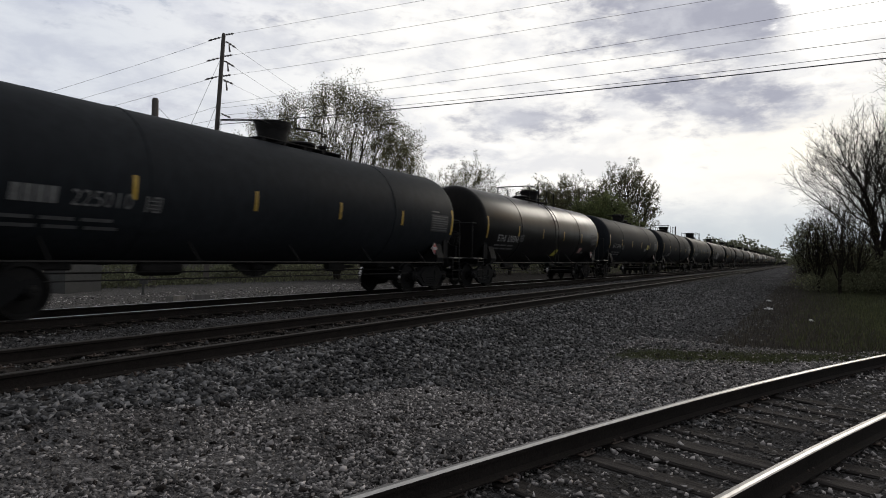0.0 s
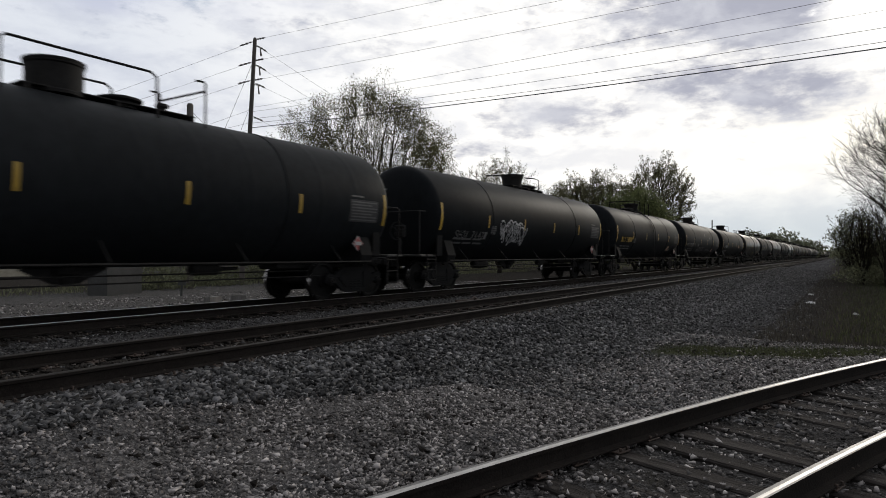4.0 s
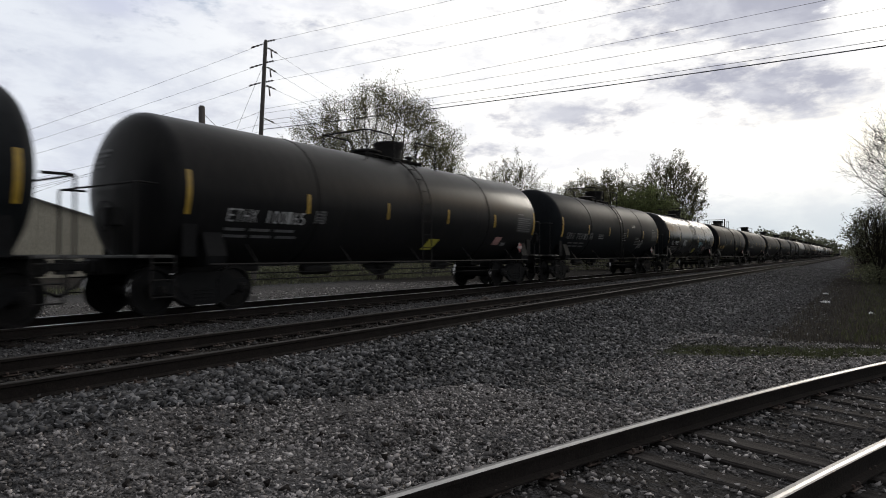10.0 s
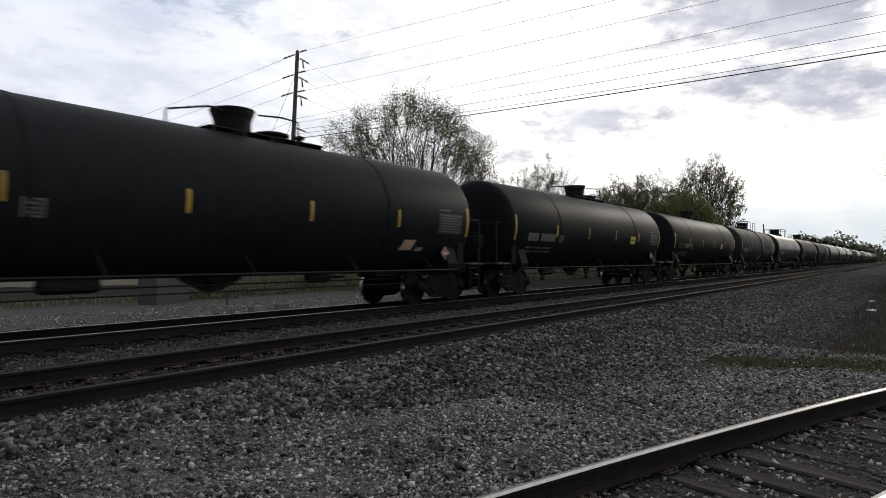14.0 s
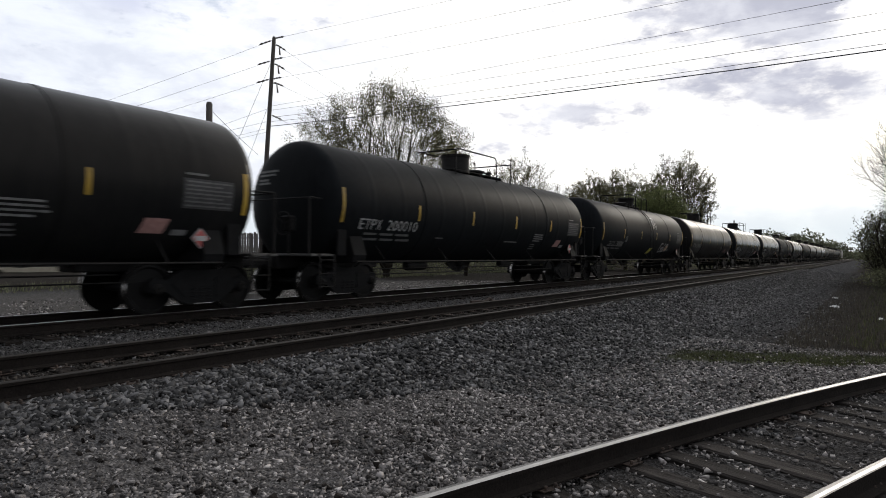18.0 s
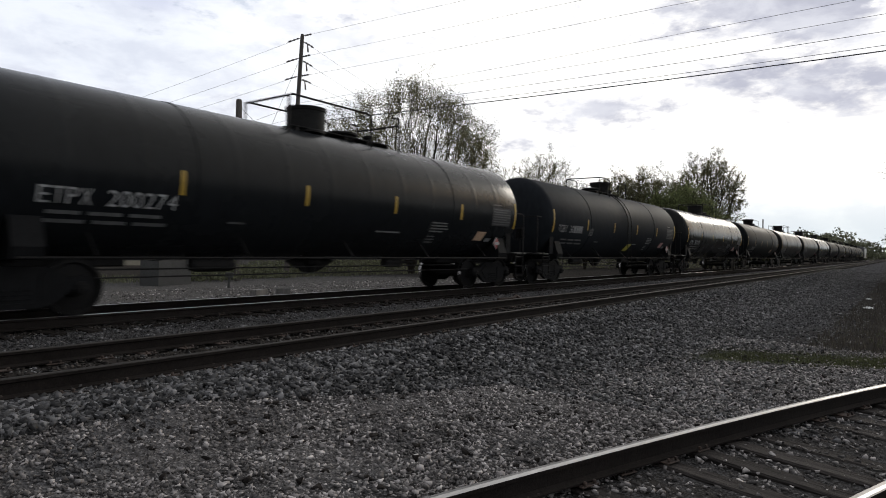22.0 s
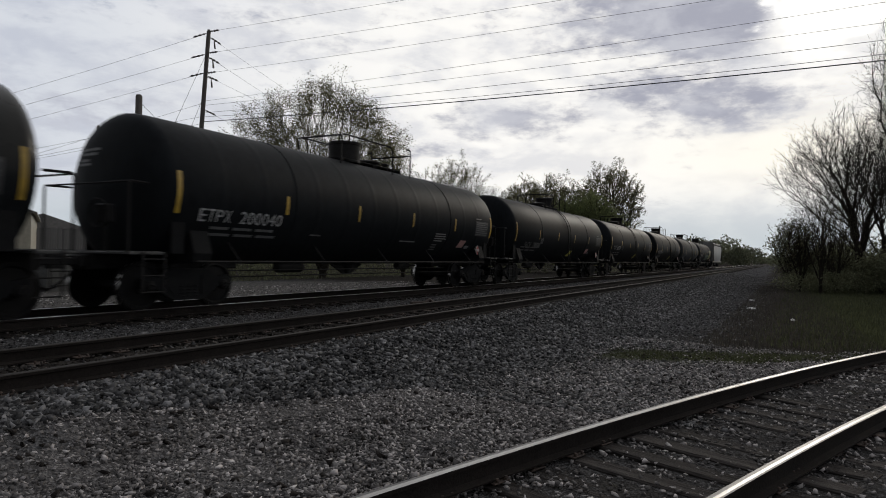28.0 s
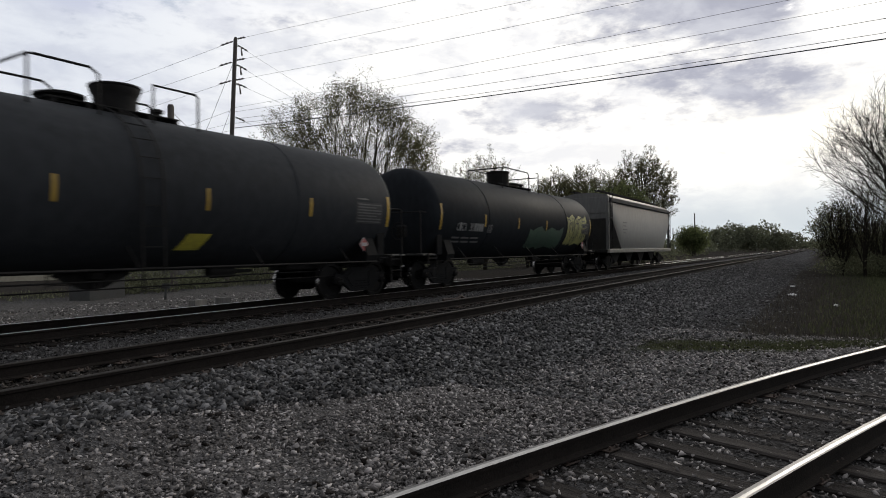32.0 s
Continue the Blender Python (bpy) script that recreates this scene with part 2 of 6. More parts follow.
M = {
    "black": material("tank_black_paint", (0.0122, 0.0136, 0.0152), (0.0074, 0.0083, 0.0093), 0.50, grain=9, stain=0.6, bump=0.03, bump_scale=3, stretch=(1, 0.5, 0.35), vary=0.25, spec=0.03),
    # gloss and brown: tints put the golden sky's colour into the sheen
    "gloss": material("tank_black_gloss", (0.0125, 0.0140, 0.0158), (0.0078, 0.0088, 0.0100), 0.26, grain=9, stain=0.6, bump=0.02, bump_scale=3, stretch=(1, 0.5, 0.35), spec=0.10, tint=(1.0, 0.93, 0.80)),
    "brown": material("tank_dusty_black", (0.0132, 0.0130, 0.0132), (0.0078, 0.0082, 0.0088), 0.33, grain=6, stain=0.8, bump=0.03, bump_scale=3, stretch=(1, 1.0, 0.3), vary=0.25, spec=0.065, tint=(1.0, 0.90, 0.78), rough_var=0.14),
    "charcoal": material("tank_charcoal_paint", (0.0195, 0.0218, 0.0250), (0.0125, 0.0140, 0.0160), 0.60, grain=8, stain=0.5, bump=0.03, bump_scale=3, stretch=(1, 0.5, 0.3), spec=0.03),
    "grey": material("tank_grey_paint", (0.0320, 0.0345, 0.0385), (0.0210, 0.0226, 0.0250), 0.6, grain=8, stain=0.5, bump=0.03, bump_scale=3, stretch=(1, 0.5, 0.3), spec=0.04),
    "hopper": material("hopper_grey_paint", (0.112, 0.110, 0.106), (0.062, 0.061, 0.059), 0.42, grain=7, stain=0.7, stretch=(1, 0.6, 0.25), spec=0.5),
    "hopper_trim": material("hopper_cream_trim", (0.24, 0.23, 0.20), (0.13, 0.12, 0.10), 0.6, grain=7, stain=0.7),
    "iron": material("grimy_iron", (0.0210, 0.0200, 0.0196), (0.0105, 0.0100, 0.0098), 0.65, 0.0, grain=30, stain=4, bump=0.2, vary=0.3, spec=0.08),
    # darker and bluer than the iron, for trucks and saddles
    "underframe_black": material("near_black_underframe", (0.0128, 0.0130, 0.0136), (0.0065, 0.0066, 0.0070), 0.7, grain=30, stain=4, bump=0.2, spec=0.05),
    # paler than the iron: skylight on the decks put into the colour
    "skylit_steel": material("skylit_deck_steel", (0.075, 0.073, 0.070), (0.030, 0.029, 0.028), 0.42, 0.5, grain=20, stain=3, bump=0.1, spec=0.4),
    "wheel": material("wheel_steel", (0.0145, 0.0140, 0.0138), (0.0080, 0.0077, 0.0076), 0.6, 0.0, grain=30, stain=4, bump=0.1, spec=0.06),
    "tread": material("polished_tread", (0.45, 0.44, 0.43), (0.3, 0.29, 0.28), 0.25, 1.0, grain=60, stain=8),
    "yellow": material("yellow_reflective_tape", (0.42, 0.27, 0.025), (0.24, 0.145, 0.016), 0.45, grain=20, stain=4, vary=0.25),
    "white": material("white_stencil_paint", (0.38, 0.38, 0.38), (0.21, 0.21, 0.21), 0.6, grain=12, stain=3),
    "small_print": material("small_stencil_print", (0.095, 0.095, 0.096), (0.05, 0.05, 0.05), 0.6, grain=12, stain=3),
    "stencil": material("faded_stencil_paint", (0.135, 0.135, 0.135), (0.068, 0.068, 0.068), 0.6, grain=12, stain=3),
    "dim": material("worn_white_stencil", (0.225, 0.225, 0.225), (0.12, 0.12, 0.12), 0.6, grain=12, stain=3),
    "panel": material("dull_panel", (0.060, 0.060, 0.062), (0.035, 0.035, 0.036), 0.6, grain=12, stain=3, spec=0.1),
    "red": material("red_placard", (0.34, 0.06, 0.055), (0.22, 0.04, 0.04), 0.5, grain=12, stain=3),
    "label_yellow": material("yellow_label", (0.44, 0.39, 0.05), (0.28, 0.25, 0.04), 0.5, grain=12, stain=3),
    "label_pale": material("pale_orange_label", (0.52, 0.36, 0.24), (0.36, 0.24, 0.16), 0.5, grain=12, stain=3),
    "spray_teal": material("teal_spray_paint", (0.18, 0.34, 0.38), (0.08, 0.16, 0.18), 0.6, grain=6, stain=2),
    "label_pink": material("faded_pink_label", (0.40, 0.23, 0.21), (0.26, 0.14, 0.13), 0.5, grain=12, stain=3),
    "spray_white": material("white_spray_paint", (0.55, 0.55, 0.56), (0.25, 0.25, 0.26), 0.6, grain=6, stain=2),
    "spray_green": material("green_spray_paint", (0.035, 0.080, 0.050), (0.018, 0.036, 0.026), 0.6, grain=3, stain=1.2),
    "spray_yellow": material("yellow_spray_paint", (0.36, 0.35, 0.12), (0.10, 0.10, 0.04), 0.6, grain=3, stain=1.2),
    "rail_side": material("rusty_rail_side", (0.0225, 0.0190, 0.0170), (0.0105, 0.0088, 0.0080), 0.9, 0.0, grain=40, stain=3, bump=0.3, spec=0.06),
    "rail_top": material("polished_rail_head", (0.42, 0.41, 0.40), (0.28, 0.27, 0.26), 0.38, 0.95, grain=60, stain=2, rough_var=0.08, stretch=(1, 0.1, 1)),
    "rail_worn": material("worn_rail_head_edge", (0.17, 0.165, 0.16), (0.09, 0.087, 0.084), 0.5, 0.8, grain=60, stain=2, rough_var=0.1, stretch=(1, 0.1, 1), spec=0.3),
    "rail_dull": material("dull_rail_head", (0.040, 0.036, 0.033), (0.020, 0.018, 0.016), 0.7, 0.1, grain=60, stain=2, rough_var=0.1, stretch=(1, 0.1, 1), spec=0.15),
    "tie": material("weathered_tie_wood", (0.058, 0.051, 0.047), (0.011, 0.0095, 0.0088), 0.9, grain=14, stain=2, bump=1.0, bump_scale=14, vary=0.45, stretch=(0.35, 5, 2), spec=0.1),
    "tie_dark": material("creosoted_tie_wood", (0.028, 0.024, 0.0215), (0.011, 0.0095, 0.0088), 0.9, grain=14, stain=2, bump=0.8, bump_scale=14, vary=0.35, stretch=(0.35, 5, 2), spec=0.05),
    "plate": material("rusty_tie_plate", (0.050, 0.031, 0.022), (0.020, 0.013, 0.010), 0.8, 0.0, grain=50, stain=8, bump=0.3),
    "stone": material("crushed_limestone", (0.275, 0.255, 0.246), (0.098, 0.090, 0.087), 0.85, grain=14, stain=0.8, vary=0.62, spec=0.2, island=True),
    "stone_rust": material("rust_stained_ballast", (0.060, 0.053, 0.048), (0.026, 0.023, 0.021), 0.9, grain=14, stain=0.8, vary=0.45, island=True, spec=0.1),
    "stone_dark": material("dirty_ballast", (0.112, 0.109, 0.110), (0.036, 0.035, 0.035), 0.85, grain=14, stain=0.8, vary=0.74, island=True, spec=0.3),
    "bark": material("grey_brown_bark", (0.028, 0.023, 0.018), (0.013, 0.011, 0.009), 0.9, grain=25, stain=3, bump=0.5, bump_scale=20, spec=0.1),
    "leaf": material("spring_leaf", (0.128, 0.124, 0.060), (0.076, 0.074, 0.037), 0.7, grain=8, stain=1, vary=0.3, island=True, thin=0.55, spec=0.2),
    "leaf_green": material("fresh_green_leaf", (0.150, 0.172, 0.072), (0.098, 0.114, 0.048), 0.7, grain=8, stain=1, vary=0.3, island=True, thin=0.68, spec=0.2),
    # lightened so its colour carries the lens veil over backlit bushes
    "leaf_dark": material("dark_bush_leaf", (0.150, 0.156, 0.096), (0.096, 0.100, 0.062), 0.8, grain=8, stain=1, vary=0.35, island=True, thin=0.6, spec=0.1),
    "blade": material("grass_blade", (0.070, 0.076, 0.034), (0.040, 0.044, 0.021), 0.75, grain=8, stain=1, vary=0.3, island=True, thin=0.45),
    "blade_dry": material("dead_weed", (0.075, 0.066, 0.054), (0.043, 0.038, 0.031), 0.85, grain=8, stain=1, vary=0.3, island=True, thin=0.4),
    "pole": material("weathered_pole_wood", (0.105, 0.092, 0.082), (0.050, 0.043, 0.038), 0.85, grain=10, stain=1, bump=0.4, stretch=(4, 4, 0.3)),
    "wire": material("wire_metal", (0.05, 0.05, 0.05), (0.03, 0.03, 0.03), 0.5, 0.6),
    "insulator": material("brown_porcelain", (0.05, 0.035, 0.03), (0.03, 0.02, 0.018), 0.3),
    "siding": material("beige_metal_siding", (0.37, 0.335, 0.26), (0.27, 0.245, 0.19), 0.5, grain=4, stain=0.5),
    "roofing": material("dull_metal_roof", (0.16, 0.15, 0.14), (0.10, 0.095, 0.09), 0.5, grain=4, stain=0.5),
    "fence": material("grey_fence_board", (0.17, 0.16, 0.15), (0.09, 0.085, 0.08), 0.85, grain=8, stain=1, vary=0.3, stretch=(2, 2, 0.3)),
    "concrete": material("weathered_concrete", (0.085, 0.085, 0.083), (0.055, 0.055, 0.053), 0.85, grain=20, stain=2, bump=0.3, spec=0.1),
    "litter": material("white_litter", (0.65, 0.65, 0.64), (0.45, 0.45, 0.44), 0.6, grain=12, stain=3),
    # pale because the haze of distance is mixed into the leaf colour
    "far_leaf": material("hazed_far_woodland", (0.155, 0.165, 0.108), (0.112, 0.120, 0.080), 0.8, grain=0.5, stain=0.08, vary=0.25, island=True, thin=0.6),
}


# ---- mesh helpers ----
class Shape:
    """Vertices and faces of one mesh."""

    def __init__(self):
        self.v, self.f, self.mi = [], [], []

    def add(self, verts, faces, mi=0):
        n = len(self.v)
        self.v += [tuple(p) for p in verts]
        self.f += [tuple(i + n for i in f) for f in faces]
        self.mi += [mi] * len(faces)
        return self

    def box(self, x0, x1, y0, y1, z0, z1, bev=0.0, mi=0):
        if bev <= 0:
            vs = [(x, y, z) for z in (z0, z1) for y in (y0, y1) for x in (x0, x1)]
            return self.add(vs, [(0, 2, 3, 1), (4, 5, 7, 6), (0, 1, 5, 4), (2, 6, 7, 3), (0, 4, 6, 2), (1, 3, 7, 5)], mi)
        b = min(bev, (x1 - x0) / 2.1, (y1 - y0) / 2.1, (z1 - z0) / 2.1)
        ring = lambda i, z: [(x0 + i, y0 + b, z), (x0 + b, y0 + i, z), (x1 - b, y0 + i, z), (x1 - i, y0 + b, z), (x1 - i, y1 - b, z), (x1 - b, y1 - i, z), (x0 + b, y1 - i, z), (x0 + i, y1 - b, z)]
        return self.rings([ring(b, z0), ring(0, z0 + b), ring(0, z1 - b), ring(b, z1)], True, mi)

    def rings(self, rs, caps=True, mi=0, closed=True):
        n, k = len(rs[0]), len(rs)
        vs = [p for r in rs for p in r]
        fs = []
        for j in range(k - 1):
            for i in range(n if closed else n - 1):
                a, b = j * n + i, j * n + (i + 1) % n
                fs.append((a, b, b + n, a + n))
        if caps:
            fs.append(tuple(reversed(range(n))))
            fs.append(tuple(range((k - 1) * n, k * n)))
        return self.add(vs, fs, mi)

    def lathe(self, prof, axis="z", n=20, at=(0, 0, 0), caps=True, mi=0):
        """prof: (radius, height) pairs."""
        rs = []
        for r, h in prof:
            ring = []
            for i in range(n):
                a = 2 * math.pi * i / n
                c, s = r * math.cos(a), r * math.sin(a)
                p = {"z": (c, s, h), "y": (s, h, c), "x": (h, c, s)}[axis]
                ring.append((p[0] + at[0], p[1] + at[1], p[2] + at[2]))
            rs.append(ring)
        return self.rings(rs, caps, mi)

    def tube(self, pts, r, n=6, mi=0, caps=True):
        """A pipe through pts; r: one radius, or one for each point."""
        pts = [Vector(p) for p in pts]
        rad = r if isinstance(r, (list, tuple)) else [r] * len(pts)
        rs, side = [], None
        for i, p in enumerate(pts):
            d = (pts[min(i + 1, len(pts) - 1)] - pts[max(i - 1, 0)])
            d = d.normalized() if d.length > 1e-9 else Vector((0, 0, 1))
            if side is None:
                side = d.orthogonal().normalized()
            side = side - d * side.dot(d)
            side = side.normalized() if side.length > 1e-6 else d.orthogonal().normalized()
            up = d.cross(side)
            rs.append([p + (side * math.cos(2 * math.pi * k / n) + up * math.sin(2 * math.pi * k / n)) * rad[i] for k in range(n)])
        return self.rings(rs, caps, mi)

    def prism(self, outline, x0, x1, mi=0):
        """An outline in y and z, drawn out along x."""
        a, b = [(x0, y, z) for y, z in outline], [(x1, y, z) for y, z in outline]
        n = len(outline)
        fs = [(i, (i + 1) % n, (i + 1) % n + n, i + n) for i in range(n)]
        fs += [tuple(reversed(range(n))), tuple(range(n, 2 * n))]
        return self.add(a + b, fs, mi)

    def mesh(self, name, mats, smooth=None):
        me = bpy.data.meshes.new(name)
        me.from_pydata(self.v, [], self.f)
        for m in mats if isinstance(mats, (list, tuple)) else [mats]:
            me.materials.append(m)
        if any(self.mi):
            me.polygons.foreach_set("material_index", self.mi)
        me.update()
        if smooth is not None:
            me.shade_smooth()
            me.set_sharp_from_angle(angle=radians(smooth))
        return me


def part(name, shape, mats, parent=None, label="", smooth=None, at=None):
    me = shape if isinstance(shape, bpy.types.Mesh) else shape.mesh(name, mats, smooth)
    ob = new(name, me)
    if parent:
        ob.parent = parent
    if at is not None:
        ob.matrix_basis = at
    if label:
        ob["label"] = label
    return ob


def thing(name, label, category, group="", kind="", at=None):
    ob = new(name)
    ob.empty_display_size = 0.3
    if at is not None:
        ob.matrix_basis = at
    return tagged(ob, label, category, group, kind)


def spot(az, dist, z):
    """A place by its bearing left of the track's line, in degrees, and its distance from the standpoint."""
    return Vector((-math.sin(radians(az)) * dist, math.cos(radians(az)) * dist, z))


# ---- the plan ----
EYE_Z = 1.14             # the standpoint's height over the rail tops of the two main tracks
TRACK_A, TRACK_B = -11.55, -6.95
GAUGE = 1.505            # between the middles of the rail heads
C_TOP = -0.375           # rail top of the siding


def siding_x(y):
    return -2.474 + 0.2552 * y + 0.0079 * y * y if y < 40 else -2.474 + 0.2552 * 40 + 0.0079 * 1600 + (y - 40) * 0.887


def lerp(x, pts):
    return float(np.interp(x, [p[0] for p in pts], [p[1] for p in pts]))


SECTION = [(-900, -0.9), (-60, -0.75), (-30, -0.62), (-17, -0.50), (-14.6, -0.44), (-13.4, -0.25), (-12.9, -0.215), (-10.2, -0.215), (-9.5, -0.30), (-8.9, -0.30), (-8.3, -0.215), (-5.5, -0.215), (-5.0, -0.36), (-4.5, -0.50), (-3.6, -0.575), (-1.0, -0.60), (900, -0.75)]


def ground_z(x, y):
    z = lerp(x, SECTION)
    if y > 9:   # the main line's shoulder runs on beside rough ground
        z -= 0.25 * min(1, (y - 9) / 25) * min(1, max(0, (x + 4.6) / 1.5))
    d = abs(x - siding_x(y)) * 0.93
    if d < 2.2 and y < 60:
        w = min(1, (2.2 - d) / 0.8)
        z = z * (1 - w) - (0.600 if d < 1.15 else 0.578) * w
    return z


# ---- ground ----
def graded(a, b, fine, lo, hi, grow=1.35):
    """Steps of fine between lo and hi, growing outwards to a and b."""
    mid = list(np.arange(lo, hi + 1e-6, fine))
    s, x, left = fine, lo, []
    while x > a:
        s *= grow
        x -= s
        left.append(x)
    s, x, right = fine, hi, []
    while x < b:
        s *= grow
        x += s
        right.append(x)
    return np.array(left[::-1] + mid + right)


def toe(y):
    """Where the coarse shoulder ends and the trodden gravel begins."""
    return min(-3.4, max(-5.6, -6.7 + 0.33 * y))


def bare(x, y):
    """Where the gravel is churned and its dark bed shows."""
    return noise.noise((x * 0.9, y * 0.55, 7.3)) + 0.45 * noise.noise((x * 3.1, y * 2.3, 1.9)) > 0.34


def ground_zones(x, y):
    """Weights of green grass, dead weeds, and pale road gravel."""
    g = d = r = f = 0.0
    sx = siding_x(y)
    edge = -1.7 if y < 40 else -1.9
    if y > 8:
        # rough ground right of the main line's shoulder, up to the wood
        inside = min(1, max(0, (x - (edge - 1.0 + 0.5 * math.sin(y * 0.7)))) / 2.2)
        start = min(1, max(0, (y - 13.3) / 1.2))
        d = inside * start
        g = inside * min(1, max(0, (x - (-0.4 + 0.02 * y)) / 2.6)) * start
        # the green strip beside the siding
        strip = max(0, 1 - abs(y - (13.0 + 0.55 * (x + 0.5))) / 1.1) * min(1, max(0, (x + 3.3) / 0.8))
        g = max(g, strip)
    if x > sx + 2.2 and y > 0:
        g = max(g, min(1, (x - sx - 2.2) / 2.5) * min(1, y / 9))
    if abs(x - sx) < 1.9 and y < 34:
        d = max(d, min(1, (1.9 - abs(x - sx)) / 0.5) * 0.45)
        g *= 0.2
    if abs(x - TRACK_B) < 1.1 or abs(x - TRACK_A) < 1.1:
        d = 0.8
    if x < -14.5:
        r = min(1, (-14.5 - x) / 1.0) * min(1, max(0, (x + 28.5) / 1.5)) * min(1, max(0, (36 - y) / 10))
        d = max(d, min(1, max(0, (y - 27) / 10)))
        d = max(d, min(1, max(0, (-27.5 - x) / 2)))
    # fine trodden gravel between the main line and the siding
    f = min(1, max(0, (x - toe(y)) / 0.7)) * min(1, max(0, (sx - 1.6 - x) / 0.7)) * min(1, max(0, (11.5 - y) / 3))
    return g, d, r, f


def make_ground():
    xs, ys = graded(-1200, 1200, 0.22, -16, 5), graded(-250, 3000, 0.28, 0, 22, 1.22)
    nx, ny = len(xs), len(ys)
    verts, zones = [], []
    for y in ys:
        for x in xs:
            amp = 0.018 if -16 < x < 6 else 0.06
            z = ground_z(x, y) + amp * noise.noise((x * 1.3, y * 1.3, 0)) + 0.6 * amp * noise.noise((x * 5, y * 5, 3))
            verts.append((x, y, z))
            g, d, r, f = ground_zones(x, y)
            zones += [g, d, r, f * (0.25 if bare(x, y) else 1.0)]
    faces = [(j * nx + i, j * nx + i + 1, (j + 1) * nx + i + 1, (j + 1) * nx + i) for j in range(ny - 1) for i in range(nx - 1)]
    me = bpy.data.meshes.new("ground")
    me.from_pydata(verts, [], faces)
    me.attributes.new("zone", "FLOAT_COLOR", "POINT").data.foreach_set("color", np.array(zones, np.float32))
    me.shade_smooth()
    m = bpy.data.materials.new("ground_gravel_and_grass")
    m.use_nodes = True
    nt = m.node_tree
    N, L = nt.nodes.new, nt.links.new
    p = nt.nodes["Principled BSDF"]
    p.inputs["Roughness"].default_value = 0.92
    p.inputs["Specular IOR Level"].default_value = 0.0
    co = N("ShaderNodeTexCoord")
    at = N("ShaderNodeAttribute")
    at.attribute_name = "zone"
    sep = N("ShaderNodeSeparateColor")
    L(at.outputs["Color"], sep.inputs[0])

    def tex(scale, detail=5, kind="ShaderNodeTexNoise"):
        n = N(kind)
        n.inputs["Scale"].default_value = scale
        if kind == "ShaderNodeTexNoise":
            n.inputs["Detail"].default_value = detail
            n.inputs["Roughness"].default_value = 0.65
        L(co.outputs["Object"], n.inputs["Vector"])
        return n

    def two(fac, a, b, lo=0.35, hi=0.65):
        r = N("ShaderNodeMapRange")
        r.inputs["From Min"].default_value, r.inputs["From Max"].default_value = lo, hi
        L(fac, r.inputs["Value"])
        x = N("ShaderNodeMix")
        x.data_type = "RGBA"
        L(r.outputs[0], x.inputs["Factor"])
        for sock, v in ((x.inputs["A"], a), (x.inputs["B"], b)):
            if isinstance(v, tuple):
                sock.default_value = (*v, 1)
            else:
                L(v, sock)
        return x.outputs["Result"]

    def mask(weight, rag):
        s = N("ShaderNodeMath")
        s.operation = "ADD"
        L(weight, s.inputs[0])
        L(rag, s.inputs[1])
        r = N("ShaderNodeMapRange")
        r.inputs["From Min"].default_value, r.inputs["From Max"].default_value = 0.62, 1.30
        L(s.outputs[0], r.inputs["Value"])
        return r.outputs[0]

    cells = tex(48, kind="ShaderNodeTexVoronoi")
    pebbles = N("ShaderNodeSeparateColor")
    L(cells.outputs["Color"], pebbles.inputs[0])
    patches, grain, rag = tex(0.7), tex(18), tex(1.8).outputs["Fac"]
    ballast = two(pebbles.outputs[0], (0.026, 0.0255, 0.026), (0.125, 0.122, 0.124), 0.25, 1.0)
    # bed under loose stones, kept dark to stand for shade in their gaps
    fine = two(grain.outputs["Fac"], (0.060, 0.056, 0.054), (0.150, 0.141, 0.137))
    fine = two(patches.outputs["Fac"], fine, two(pebbles.outputs[1], (0.040, 0.037, 0.036), (0.185, 0.175, 0.170), 0.2, 1), 0.3, 0.7)
    grass = two(grain.outputs["Fac"], (0.030, 0.034, 0.017), (0.064, 0.068, 0.034))
    weeds = two(grain.outputs["Fac"], (0.025, 0.0228, 0.0205), (0.055, 0.0500, 0.0450))
    road = two(pebbles.outputs[0], (0.050, 0.047, 0.044), (0.150, 0.144, 0.138), 0.1, 1.0)
    c = two(mask(at.outputs["Alpha"], rag), ballast, fine, 0, 1)
    c = two(mask(sep.outputs[2], rag), c, road, 0, 1)
    c = two(mask(sep.outputs[1], rag), c, weeds, 0, 1)
    c = two(mask(sep.outputs[0], rag), c, grass, 0, 1)
    L(c, p.inputs["Base Color"])
    b = N("ShaderNodeBump")
    b.inputs["Strength"].default_value, b.inputs["Distance"].default_value = 0.8, 0.03
    L(cells.outputs["Distance"], b.inputs["Height"])
    L(b.outputs[0], p.inputs["Normal"])
    me.materials.append(m)
    tagged(new("ground", me), "dark ballast, trodden gravel and rough grass beside railway tracks", "ground", kind="structure")


make_ground()


# ---- tracks ----
RAIL = [(-0.070, -0.17), (0.070, -0.17), (0.070, -0.158), (0.012, -0.140), (0.010, -0.048), (0.036, -0.036), (0.037, -0.008), (0.029, 0.0), (0.002, 0.001), (-0.029, 0.0), (-0.037, -0.008), (-0.036, -0.036), (-0.010, -0.048), (-0.012, -0.140), (-0.070, -0.158)]


